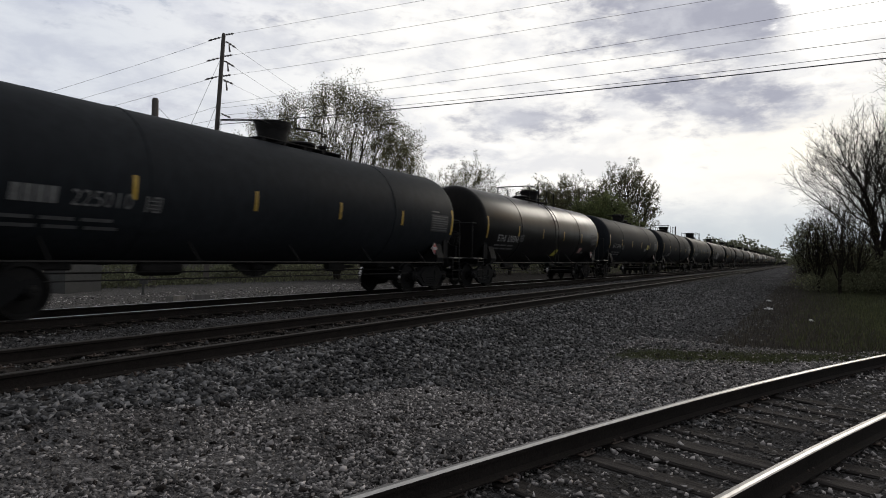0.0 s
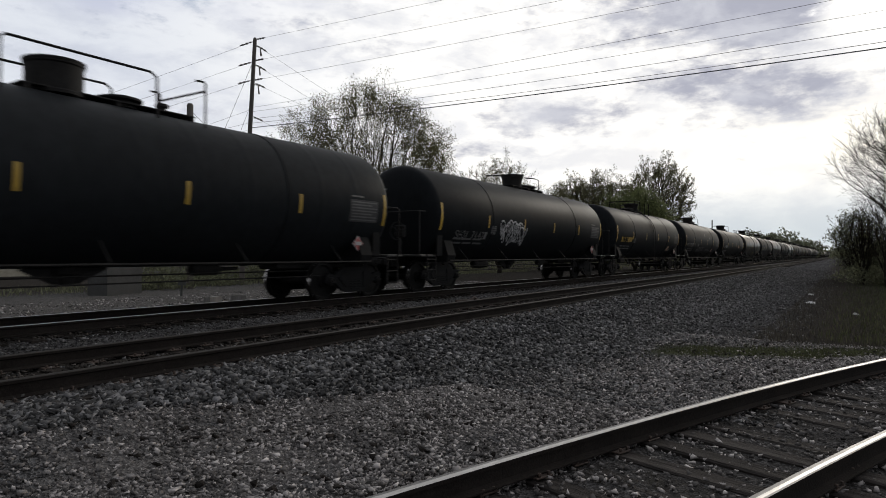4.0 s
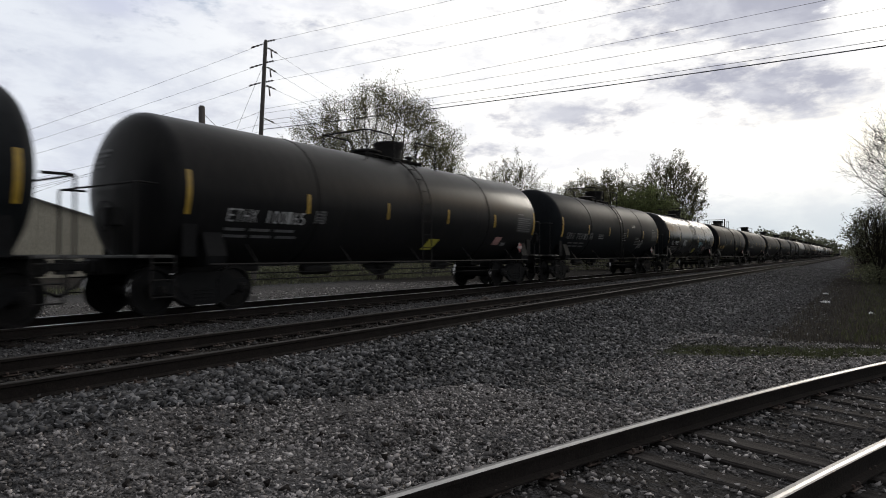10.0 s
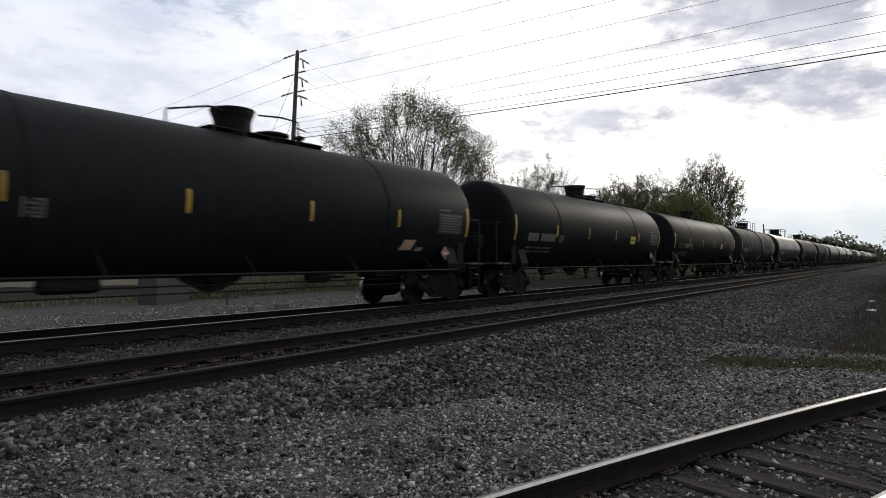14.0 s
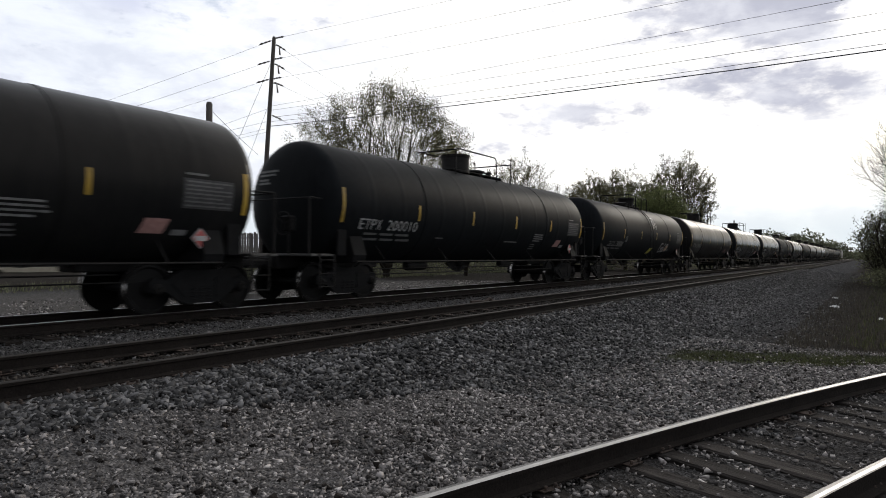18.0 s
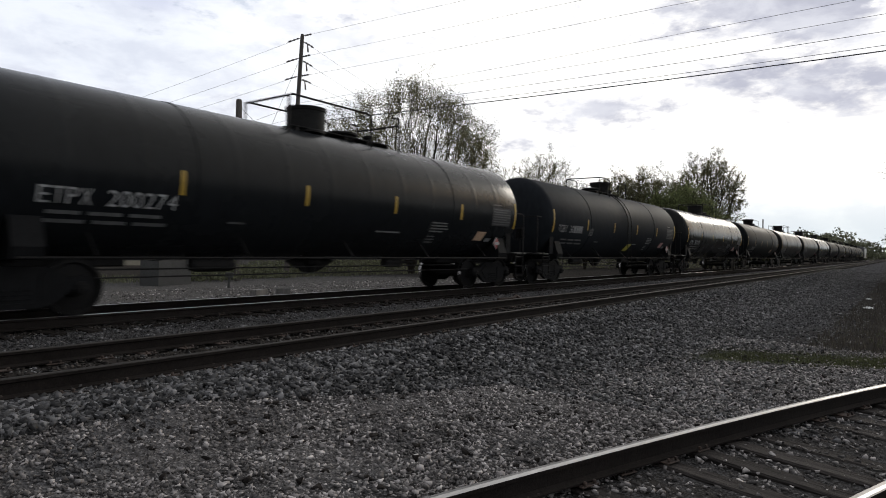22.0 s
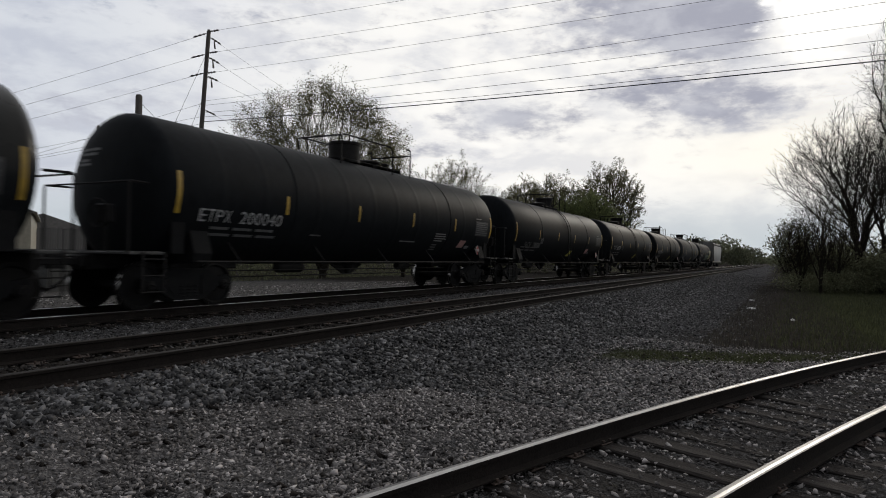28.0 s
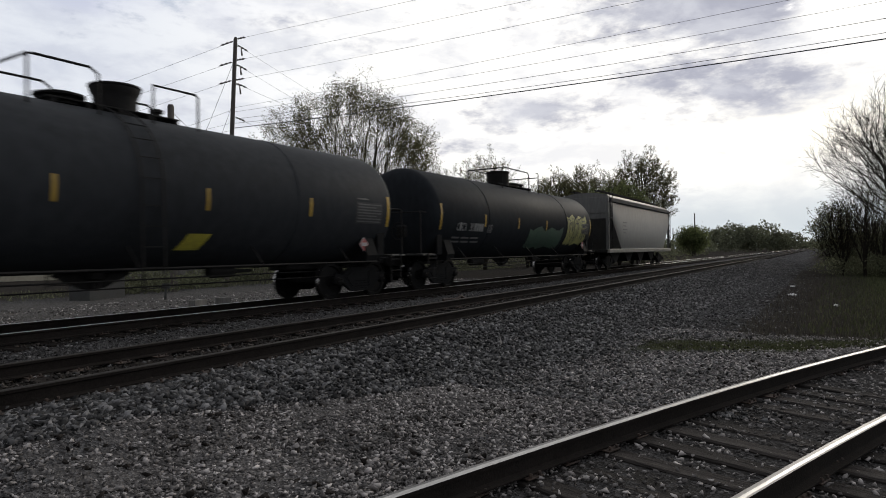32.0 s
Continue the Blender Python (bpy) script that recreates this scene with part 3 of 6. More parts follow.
def rail_mesh(path, head_mat):
    """path: points along the rail's top middle."""
    s = Shape()
    rs = []
    for i, p in enumerate(path):
        a, b = path[max(0, i - 1)], path[min(len(path) - 1, i + 1)]
        d = (Vector(b) - Vector(a)).normalized()
        n = Vector((d.y, -d.x, 0))
        rs.append([(p[0] + n.x * u, p[1] + n.y * u, p[2] + w) for u, w in RAIL])
    k = len(RAIL)
    s.rings(rs, True)
    band = {6: 1, 7: 1, 8: 2}   # the running band and the duller field side
    s.mi = [band.get(i % k, 0) if i < k * (len(path) - 1) else 0 for i in range(len(s.f))]
    return s.mesh("rail", [M["rail_side"], head_mat, M["rail_dull"] if head_mat == M["rail_dull"] else M["rail_worn"]], 35)


TIE_SHAPES = []
for seed in range(5):
    r = random.Random(seed)
    s = Shape()
    rs = []
    for j in range(5):
        x = -1.3 + 0.65 * j
        w, h = 0.112 + r.uniform(-0.008, 0.004), r.uniform(-0.012, 0.004)
        rs.append([(x, -w, -0.16), (x, w, -0.16), (x, w, h - 0.015), (x, w - 0.018, h), (x, r.uniform(-0.03, 0.03), h - r.uniform(0, 0.012)), (x, -w + 0.018, h), (x, -w, h - 0.015)])
    s.rings(rs)
    TIE_SHAPES.append((s.mesh("tie", M["tie"]), s.mesh("tie", M["tie_dark"])))
plate_shape = Shape().box(-0.10, 0.10, -0.09, 0.09, 0.0, 0.014, 0.004)
for px, py in ((-0.085, -0.05), (0.085, 0.05), (0.085, -0.05)):
    plate_shape.lathe([(0.012, 0.01), (0.012, 0.03), (0.018, 0.032), (0.012, 0.045)], n=6, at=(px, py, 0))
PLATE = plate_shape.mesh("tie_plate", M["plate"])


def make_track(name, label, line, top, y0, y1, near0, near1, head_mat, plates, kind_):
    """line(y): the track's middle. Ties between near0 and near1 are pieces, the rest one part."""
    tr = thing(name, label, "railway track", "railway tracks")
    ys = list(np.arange(y0, min(y1, 45), 0.75)) + ([y1] if y1 <= 45 else list(np.geomspace(46, y1, 24)))
    for side in (-1, 1):
        path = []
        for y in ys:
            dx = (line(y + 0.1) - line(y - 0.1)) / 0.2
            n = Vector((1, -dx)).normalized()
            path.append((line(y) + n.x * side * GAUGE / 2, y + n.y * side * GAUGE / 2, top))
        part("rail", rail_mesh(path, head_mat), None, tr)
    r = random.Random(len(name) * 7 + int(y0))
    y, rest = y0, Shape()
    while y < min(y1, 240):
        dx = (line(y + 0.1) - line(y - 0.1)) / 0.2
        turn = -math.degrees(math.atan(dx)) + r.uniform(-2.0, 2.0)
        at = pose(line(y) + r.uniform(-0.10, 0.10), y, top - 0.186 - r.uniform(0, 0.03) * (1 - kind_), 0, r.uniform(-0.5, 0.5), turn)
        if near0 <= y <= near1:
            t = part("tie", r.choice(TIE_SHAPES)[kind_], None, tr, at=at)
            if plates[0] <= y <= plates[1]:
                for side in (-1, 1):
                    part("tie_plate", PLATE, None, t, at=pose(side * GAUGE / 2, 0, 0.001))
        else:
            me = TIE_SHAPES[0][0]
            rest.add([at @ v.co for v in me.vertices], [tuple(q.vertices) for q in me.polygons])
        y += (0.53 if kind_ else 0.50) / math.sqrt(1 + dx * dx)
    tagged(part("far_ties", rest, M["tie_dark" if kind_ else "tie"], tr), kind="stuff")
    return tr


make_track("railway_track", "main track under the passing train, rusty rails on ballast", lambda y: TRACK_A, 0.0, -60, 1500, 2, 60, M["rail_top"], (6, 14), 1)
make_track("railway_track", "empty main track with rusty rails and dark wooden ties", lambda y: TRACK_B, 0.0, -60, 1500, 1, 70, M["rail_dull"], (1, 16), 1)
make_track("railway_track", "curving siding with polished rail heads and weathered ties", siding_x, C_TOP, -12, 60, -6, 26, M["rail_top"], (1, 18), 0)


# ---- ballast stones ----
def stones(name, label, mat, count, place, size, seed):
    """Many angular stones in one mesh; place(rng, n) gives x, y and a height over the ground."""
    rng = np.random.default_rng(seed)
    x, y, up = place(rng, count)
    n = len(x)
    z = np.array([ground_z(a, b) for a, b in zip(x, y)]) + up
    corners = [(-0.62, -0.45), (0.60, -0.50), (0.02, 0.66)]
    base = np.array([(x, y, -0.5) for x, y in corners] + [(x * 0.8, y * 0.8, 0.5) for x, y in corners])
    pts = base[None] + rng.uniform(-0.30, 0.30, (n, 6, 3))
    sz = size[0] * (size[1] / size[0]) ** rng.random(n)
    pts *= sz[:, None, None] * rng.uniform(0.55, 1.2, (n, 1, 3))
    pts[:, :, 2] *= 0.50
    spin = rng.uniform(0, math.pi, n)
    q = np.stack([np.cos(spin), rng.normal(0, 0.22, n), rng.normal(0, 0.22, n), np.sin(spin)], -1)   # most lie flat
    q /= np.linalg.norm(q, axis=1)[:, None]
    w, a, b, c = q.T
    rot = np.stack([1 - 2 * (b * b + c * c), 2 * (a * b - c * w), 2 * (a * c + b * w), 2 * (a * b + c * w), 1 - 2 * (a * a + c * c), 2 * (b * c - a * w), 2 * (a * c - b * w), 2 * (b * c + a * w), 1 - 2 * (a * a + b * b)], -1).reshape(n, 3, 3)
    pts = np.einsum("nij,nkj->nki", rot, pts) + np.stack([x, y, z + sz * 0.16], -1)[:, None]
    tri = np.array([(0, 2, 1), (3, 4, 5)])
    quad = np.array([(0, 1, 4, 3), (1, 2, 5, 4), (2, 0, 3, 5)])
    at = 6 * np.arange(n)[:, None, None]
    faces = np.concatenate([(tri[None] + at).reshape(n, -1), (quad[None] + at).reshape(n, -1)], 1).reshape(-1)
    starts = (np.array([0, 3, 6, 10, 14])[None] + 18 * np.arange(n)[:, None]).reshape(-1)
    me = bpy.data.meshes.new(name)
    me.vertices.add(6 * n)
    me.vertices.foreach_set("co", pts.reshape(-1))
    me.loops.add(len(faces))
    me.loops.foreach_set("vertex_index", faces)
    me.polygons.add(5 * n)
    me.polygons.foreach_set("loop_start", starts)
    me.update(calc_edges=True)
    me.validate()
    me.materials.append(mat)
    return tagged(new(name, me), label, "gravel", kind="stuff")


def shoulder(rng, n):
    y = 0.3 + 80 * rng.random(n) ** 2.2
    x = -6.2 + (np.array([toe(v) for v in y]) + 6.5) * rng.random(n)
    return x, y, rng.uniform(-0.01, 0.02, n)


def between_tracks(rng, n):
    y = 2 + 40 * rng.random(n) ** 1.6
    x = np.where(rng.random(n) < 0.72, rng.uniform(-10.4, -8.0, n), rng.uniform(-8.1, -5.8, n))
    return x, y, rng.uniform(-0.02, 0.015, n)


def turf(x, y):
    """The grassy strip beside the siding, where few stones lie."""
    return x > -2.9 and abs(y - (13.0 + 0.55 * (x + 0.5))) < 0.75 + 0.35 * noise.noise((x * 1.4, y * 1.4, 2.2))


def trodden(rng, n):
    y = -1.5 + 16.3 * rng.random(n) ** 1.15
    u = rng.random(n)
    lo = np.array([toe(v) for v in y])
    x = lo + u * (np.array([siding_x(v) for v in y]) - 0.8 - lo)
    keep = np.array([not bare(a, b) for a, b in zip(x, y)]) | (rng.random(n) < 0.35)
    keep &= np.array([not turf(a, b) for a, b in zip(x, y)]) | (rng.random(n) < 0.08)
    return x[keep], y[keep], rng.uniform(-0.012, 0.006, keep.sum())


def beside_siding(rng, n):
    y = -1.0 + 15.8 * rng.random(n) ** 1.1
    x = np.array([siding_x(v) for v in y]) - 0.85 - 2.4 * rng.random(n) ** 1.3
    keep = np.array([not turf(a, b) for a, b in zip(x, y)]) | (rng.random(n) < 0.08)
    return x[keep], y[keep], rng.uniform(-0.008, 0.012, keep.sum())


def clods(rng, n):
    y = 2.4 + 12 * rng.random(n) ** 1.2
    lo = np.array([toe(v) for v in y])
    x = lo + rng.random(n) * (np.array([siding_x(v) for v in y]) - 1.0 - lo)
    return x, y, rng.uniform(-0.005, 0.01, n)


def siding_bed(rng, n):
    y = -3.0 + 27 * rng.random(n) ** 1.2
    x = np.array([siding_x(v) for v in y]) + rng.uniform(-1.9, 2.6, n)
    return x, y, rng.uniform(-0.03, 0.022, n)


def apron(rng, n):
    y = 7 + 90 * rng.random(n) ** 1.9
    x = -4.9 + 4.6 * rng.beta(1.3, 2.0, n)
    keep = np.array([not turf(a, b) for a, b in zip(x, y)]) | (rng.random(n) < 0.08)
    return x[keep], y[keep], rng.uniform(-0.01, 0.01, keep.sum())


def among_ties(rng, n):
    y = 1 + 45 * rng.random(n) ** 1.5
    x = np.where(rng.random(n) < 0.6, TRACK_B, TRACK_A) + rng.uniform(-1.25, 1.25, n)
    return x, y, rng.uniform(-0.02, 0.028, n)


def yard(rng, n):
    return -14.0 - 9.0 * rng.random(n) ** 1.2, 4 + 30 * rng.random(n), rng.uniform(-0.01, 0.01, n)


stones("ballast_stones", "coarse grey crushed stone on the track shoulder", M["stone_dark"], 52000, shoulder, (0.034, 0.082), 1)
stones("ballast_stones", "grey crushed stone between the main tracks", M["stone_dark"], 16000, between_tracks, (0.022, 0.055), 2)
stones("ballast_stones", "rust-stained stone filling the main tracks", M["stone_rust"], 22000, among_ties, (0.022, 0.060), 8)
stones("gravel_stones", "grey gravel trodden flat between the tracks", M["stone"], 92000, trodden, (0.013, 0.044), 3)
stones("gravel_stones", "loose grey gravel along the siding", M["stone"], 12000, beside_siding, (0.018, 0.052), 6)
stones("dark_clods", "dark clods and cinders lying on the gravel", M["tie_dark"], 420, clods, (0.03, 0.075), 7)
stones("ballast_stones", "mixed gravel lying among the siding ties", M["stone"], 36000, siding_bed, (0.016, 0.054), 4)
stones("ballast_stones", "loose grey stones at the foot of the shoulder", M["stone_dark"], 30000, apron, (0.024, 0.066), 5)
stones("gravel_stones", "pale loose stones on the yard road", M["stone"], 9000, yard, (0.025, 0.075), 9)


# ---- the train ----
CAR_PITCH = 17.15
R, ZC, HALF = 1.50, 2.36, 7.70      # tank radius, height of its axis over the rails, half its length
TRUCK_Y, AXLE_Y, WHEEL_R = 6.55, 0.89, 0.457


def bent(s, y0, y1, z0, z1, off=0.008, mi=0, slant=0.0, n=5, side=1):
    """A painted or stuck patch on the tank's flank, between two heights; slant shifts its top along the car."""
    a0, a1 = math.asin((z0 - ZC) / R), math.asin((z1 - ZC) / R)
    rows_ = []
    for i in range(n + 1):
        t = i / n
        a = a0 + (a1 - a0) * t
        rows_.append([(side * (R + off) * math.cos(a), y + slant * t, ZC + (R + off) * math.sin(a)) for y in (y0, y1)])
    vs = [p for r_ in rows_ for p in r_]
    fs = [(2 * i, 2 * i + 1, 2 * i + 3, 2 * i + 2) if side > 0 else (2 * i, 2 * i + 2, 2 * i + 3, 2 * i + 1) for i in range(n)]
    s.add(vs, fs, mi)
    return s


GLYPHS = {}


def glyph(ch):
    """One character of the built-in font, flat; an underscore gives a plain bar."""
    if ch not in GLYPHS:
        if ch == "_":
            GLYPHS[ch] = ([(0.1, 0.0), (0.62, 0.0), (0.62, 0.7), (0.1, 0.7)], [(0, 1, 2, 3)])
        else:
            cu = bpy.data.curves.new("lettering", "FONT")
            cu.body, cu.size = ch, 1.0
            tmp = bpy.data.objects.new("lettering", cu)
            scene.collection.objects.link(tmp)
            me = bpy.data.meshes.new_from_object(tmp)
            bpy.data.objects.remove(tmp)
            GLYPHS[ch] = ([(v.co.x, v.co.y) for v in me.vertices], [tuple(q.vertices) for q in me.polygons])
            bpy.data.meshes.remove(me)
    return GLYPHS[ch]


def letters(car, text, ink, y0, y1, zm, height=0.27):
    """Lettering laid onto the flank between y0 and y1, about the height zm, one mesh a character."""
    step = (y1 - y0) / len(text)
    a0 = math.asin((zm - ZC) / R) - height / 2 / R
    for i, ch in enumerate(text):
        if ch == " ":
            continue
        vs, fs = glyph(ch)
        lo, hi = min(v[0] for v in vs), max(v[0] for v in vs)
        k = min(step * 0.82 / (hi - lo), 0.45)
        pts = []
        for u, v in vs:
            a = a0 + v * height / 0.7 / R
            pts.append(((R + 0.009) * math.cos(a), y0 + i * step + (step * 0.82 - (hi - lo) * k) / 2 + (u - lo) * k, ZC + (R + 0.009) * math.sin(a)))
        part("lettering", Shape().add(pts, fs), ink, car)


HEAD = [(0.001, 0.0), (0.6, 0.03), (1.0, 0.09), (1.26, 0.175), (1.40, 0.26), (1.475, 0.36), (R, 0.48)]   # radius and depth of the dished end


def tank_mesh(seams=()):
    """The dished shell; seams: where a raised weld runs round it."""
    s = Shape()
    prof = [(r_, h - HALF) for r_, h in HEAD]
    ends = [(r_, -h) for r_, h in prof[::-1]]
    mids = [(R, y) for y in (-3.9, -3.86, 0, 3.86, 3.9)]
    for y in seams:
        mids += [(R, y - 0.16), (R, y - 0.06), (R + 0.006, y), (R, y + 0.06), (R, y + 0.16)]
    s.lathe(prof + sorted(mids, key=lambda q: q[1]) + ends, "y", 48, (0, 0, ZC), caps=False)
    return s.mesh("tank", M["black"], 50)


def truck_parts(car, y):
    t = part("truck", Shape().box(-0.95, 0.95, -0.19, 0.19, 0.42, 0.68, 0.04), M["underframe_black"], car, "cast steel truck bolster", at=pose(0, y, 0))
    for sx in (-1, 1):
        o = [(-1.05, 0.60), (-0.98, 0.66), (-0.72, 0.62), (-0.40, 0.80), (0.40, 0.80), (0.72, 0.62), (0.98, 0.66), (1.05, 0.60), (1.05, 0.42), (0.95, 0.36), (0.78, 0.44), (0.45, 0.22), (0.30, 0.17), (-0.30, 0.17), (-0.45, 0.22), (-0.78, 0.44), (-0.95, 0.36), (-1.05, 0.42)]
        x = sx * 1.0
        part("side_frame", Shape().prism(o, x - 0.055, x + 0.055).prism([(-0.62, 0.55), (-0.36, 0.70), (-0.30, 0.66), (-0.30, 0.28), (-0.38, 0.30)], x - 0.075, x + 0.075).prism([(0.62, 0.55), (0.38, 0.30), (0.30, 0.28), (0.30, 0.66), (0.36, 0.70)], x - 0.075, x + 0.075), M["underframe_black"], t)
        sp = Shape()
        for py in (-0.16, 0.0, 0.16):
            pts = [(x + 0.02 + 0.055 * math.cos(a), py + 0.055 * math.sin(a), 0.25 + 0.0105 * a) for a in np.arange(0, 25, 1.05)]
            sp.tube(pts, 0.014, 4)
        part("spring_nest", sp, M["underframe_black"], t)
        for ay in (-AXLE_Y, AXLE_Y):
            part("bearing_cap", Shape().lathe([(0.10, x - sx * 0.02), (0.115, x + sx * 0.03), (0.10, x + sx * 0.10), (0.05, x + sx * 0.12)], "x", 12, (0, ay, WHEEL_R)), M["wheel"], t)
    for ay in (-AXLE_Y, AXLE_Y):
        w = Shape().lathe([(0.08, -0.95), (0.08, 0.95)], "x", 10)
        for sx in (-1, 1):
            prof = [(0.09, 0.66), (0.14, 0.67), (0.15, 0.71), (0.36, 0.715), (0.40, 0.675), (0.485, 0.675), (0.485, 0.70), (WHEEL_R + 0.004, 0.715), (WHEEL_R, 0.80), (0.40, 0.805), (0.37, 0.755), (0.16, 0.775), (0.14, 0.83), (0.09, 0.835)]
            k = len(w.f)
            w.lathe([(a, sx * b) for a, b in prof], "x", 24, caps=False)
            w.mi[k + 24 * 7:k + 24 * 8] = [1] * 24
        for i in range(3):   # cap bolts, which show the turning
            a = i * 2.094
            for sx in (-1, 1):
                w.lathe([(0.018, sx * 1.115), (0.018, sx * 1.145)], "x", 6, (0, 0.045 * math.cos(a), 0.045 * math.sin(a)))
        part("wheelset", w, [M["wheel"], M["tread"]], t, "steel wheelset with a bright tread", 40, at=pose(0, ay, WHEEL_R))
    part("brake_beam", Shape().tube([(-0.75, -0.38, 0.36), (0, -0.30, 0.36), (0.75, -0.38, 0.36)], 0.03).tube([(-0.75, 0.38, 0.36), (0, 0.30, 0.36), (0.75, 0.38, 0.36)], 0.03), M["underframe_black"], t)
    return t


def coupler(car, e):
    y0 = e * 7.70
    s = Shape().box(-0.16, 0.16, *sorted((y0, y0 + e * 0.55)), 0.80, 1.04, 0.03)
    s.box(-0.08, 0.08, *sorted((y0 + e * 0.5, y0 + e * 0.86)), 0.84, 0.98, 0.02)
    s.prism([(y0 + e * 0.80, 0.78), (y0 + e * 1.02, 0.78), (y0 + e * 1.02, 1.04), (y0 + e * 0.80, 1.04)], -0.14, 0.06)
    part("coupler", s, M["iron"], car)
    part("air_hose", Shape().tube([(-0.30, y0 + e * 0.3, 0.80), (-0.32, y0 + e * 0.55, 0.55), (-0.28, y0 + e * 0.85, 0.38), (-0.22, y0 + e * 1.02, 0.44)], 0.025), M["iron"], car)


def end_gear(car, e):
    """Deck, draft sill, ladders and handrails of one end."""
    sill = Shape().box(-0.34, 0.34, *sorted((e * 4.6, e * 8.11)), 0.76, 1.10, 0.03)
    part("stub_sill", sill, M["iron"], car)
    saddle = Shape()
    o = [(-1.30, 1.55), (-1.45, 1.10), (-1.40, 0.92), (1.40, 0.92), (1.45, 1.10), (1.30, 1.55)]
    arc = [((R + 0.01) * math.sin(a), ZC - (R + 0.01) * math.cos(a)) for a in np.linspace(0.98, -0.98, 13)]
    ring = [(x, z) for x, z in o] + arc
    a_, b_ = [(x, e * TRUCK_Y - 0.22, z) for x, z in ring], [(x, e * TRUCK_Y + 0.22, z) for x, z in ring]
    saddle.rings([a_, b_])
    part("bolster_saddle", saddle, M["underframe_black"], car)
    deck = Shape().box(-1.40, 1.40, *sorted((e * 7.38, e * 8.11)), 1.06, 1.11, 0.01)
    for i in range(6):
        x = -1.25 + i * 0.5
        deck.box(x - 0.02, x + 0.02, *sorted((e * 7.38, e * 8.11)), 1.11, 1.125)
    part("end_deck", deck, M["skylit_steel"], car, "steel grating deck, pale as under skylight")
    for sx in (-1, 1):
        s = Shape()
        for y in (e * 7.41, e * 7.86):
            s.tube([(sx * 1.42, y, 0.35), (sx * 1.42, y, 1.12)], 0.02)
        for z in (0.38, 0.68, 0.98):
            s.tube([(sx * 1.42, e * 7.41, z), (sx * 1.42, e * 7.86, z)], 0.014)
        part("sill_step", s, M["iron"], car)
        part("handrail_post", Shape().tube([(sx * 1.30, e * 8.08, 1.10), (sx * 1.30, e * 8.08, 2.34), (sx * 1.28, e * 8.05, 2.38), (sx * 1.20, e * 7.62, 2.38)], 0.024), M["iron"], car)
        corner = Shape().box(*sorted((sx * 1.28, sx * 1.34)), *sorted((e * 6.91, e * 7.21)), 1.08, 1.75, 0.01)
        part("saddle_plate", corner, M["underframe_black"], car)
    part("end_rail", Shape().tube([(-1.29, e * 8.08, 2.37), (1.29, e * 8.08, 2.37)], 0.018), M["iron"], car)
    coupler(car, e)


def brake_wheel(car, e):
    s = Shape()
    y = e * 8.22
    s.tube([(0.62 + 0.26 * math.cos(a), y, 1.80 + 0.26 * math.sin(a)) for a in np.linspace(0, 2 * math.pi, 25)], 0.018, 5)
    for i in range(3):
        a = i * 2.094 + 0.4
        s.tube([(0.62, y, 1.80), (0.62 + 0.26 * math.cos(a), y, 1.80 + 0.26 * math.sin(a))], 0.014, 4)
    s.box(0.48, 0.76, *sorted((e * 7.96, e * 8.18)), 1.62, 1.98, 0.03)
    s.tube([(0.62, e * 8.06, 1.62), (0.62, e * 8.06, 1.10)], 0.03)
    part("brake_wheel", s, M["iron"], car, "hand brake wheel and gear box")


RUNG = Shape().tube([(0, -0.21, 0), (0, 0.21, 0)], 0.012, 4).mesh("rung", M["iron"])


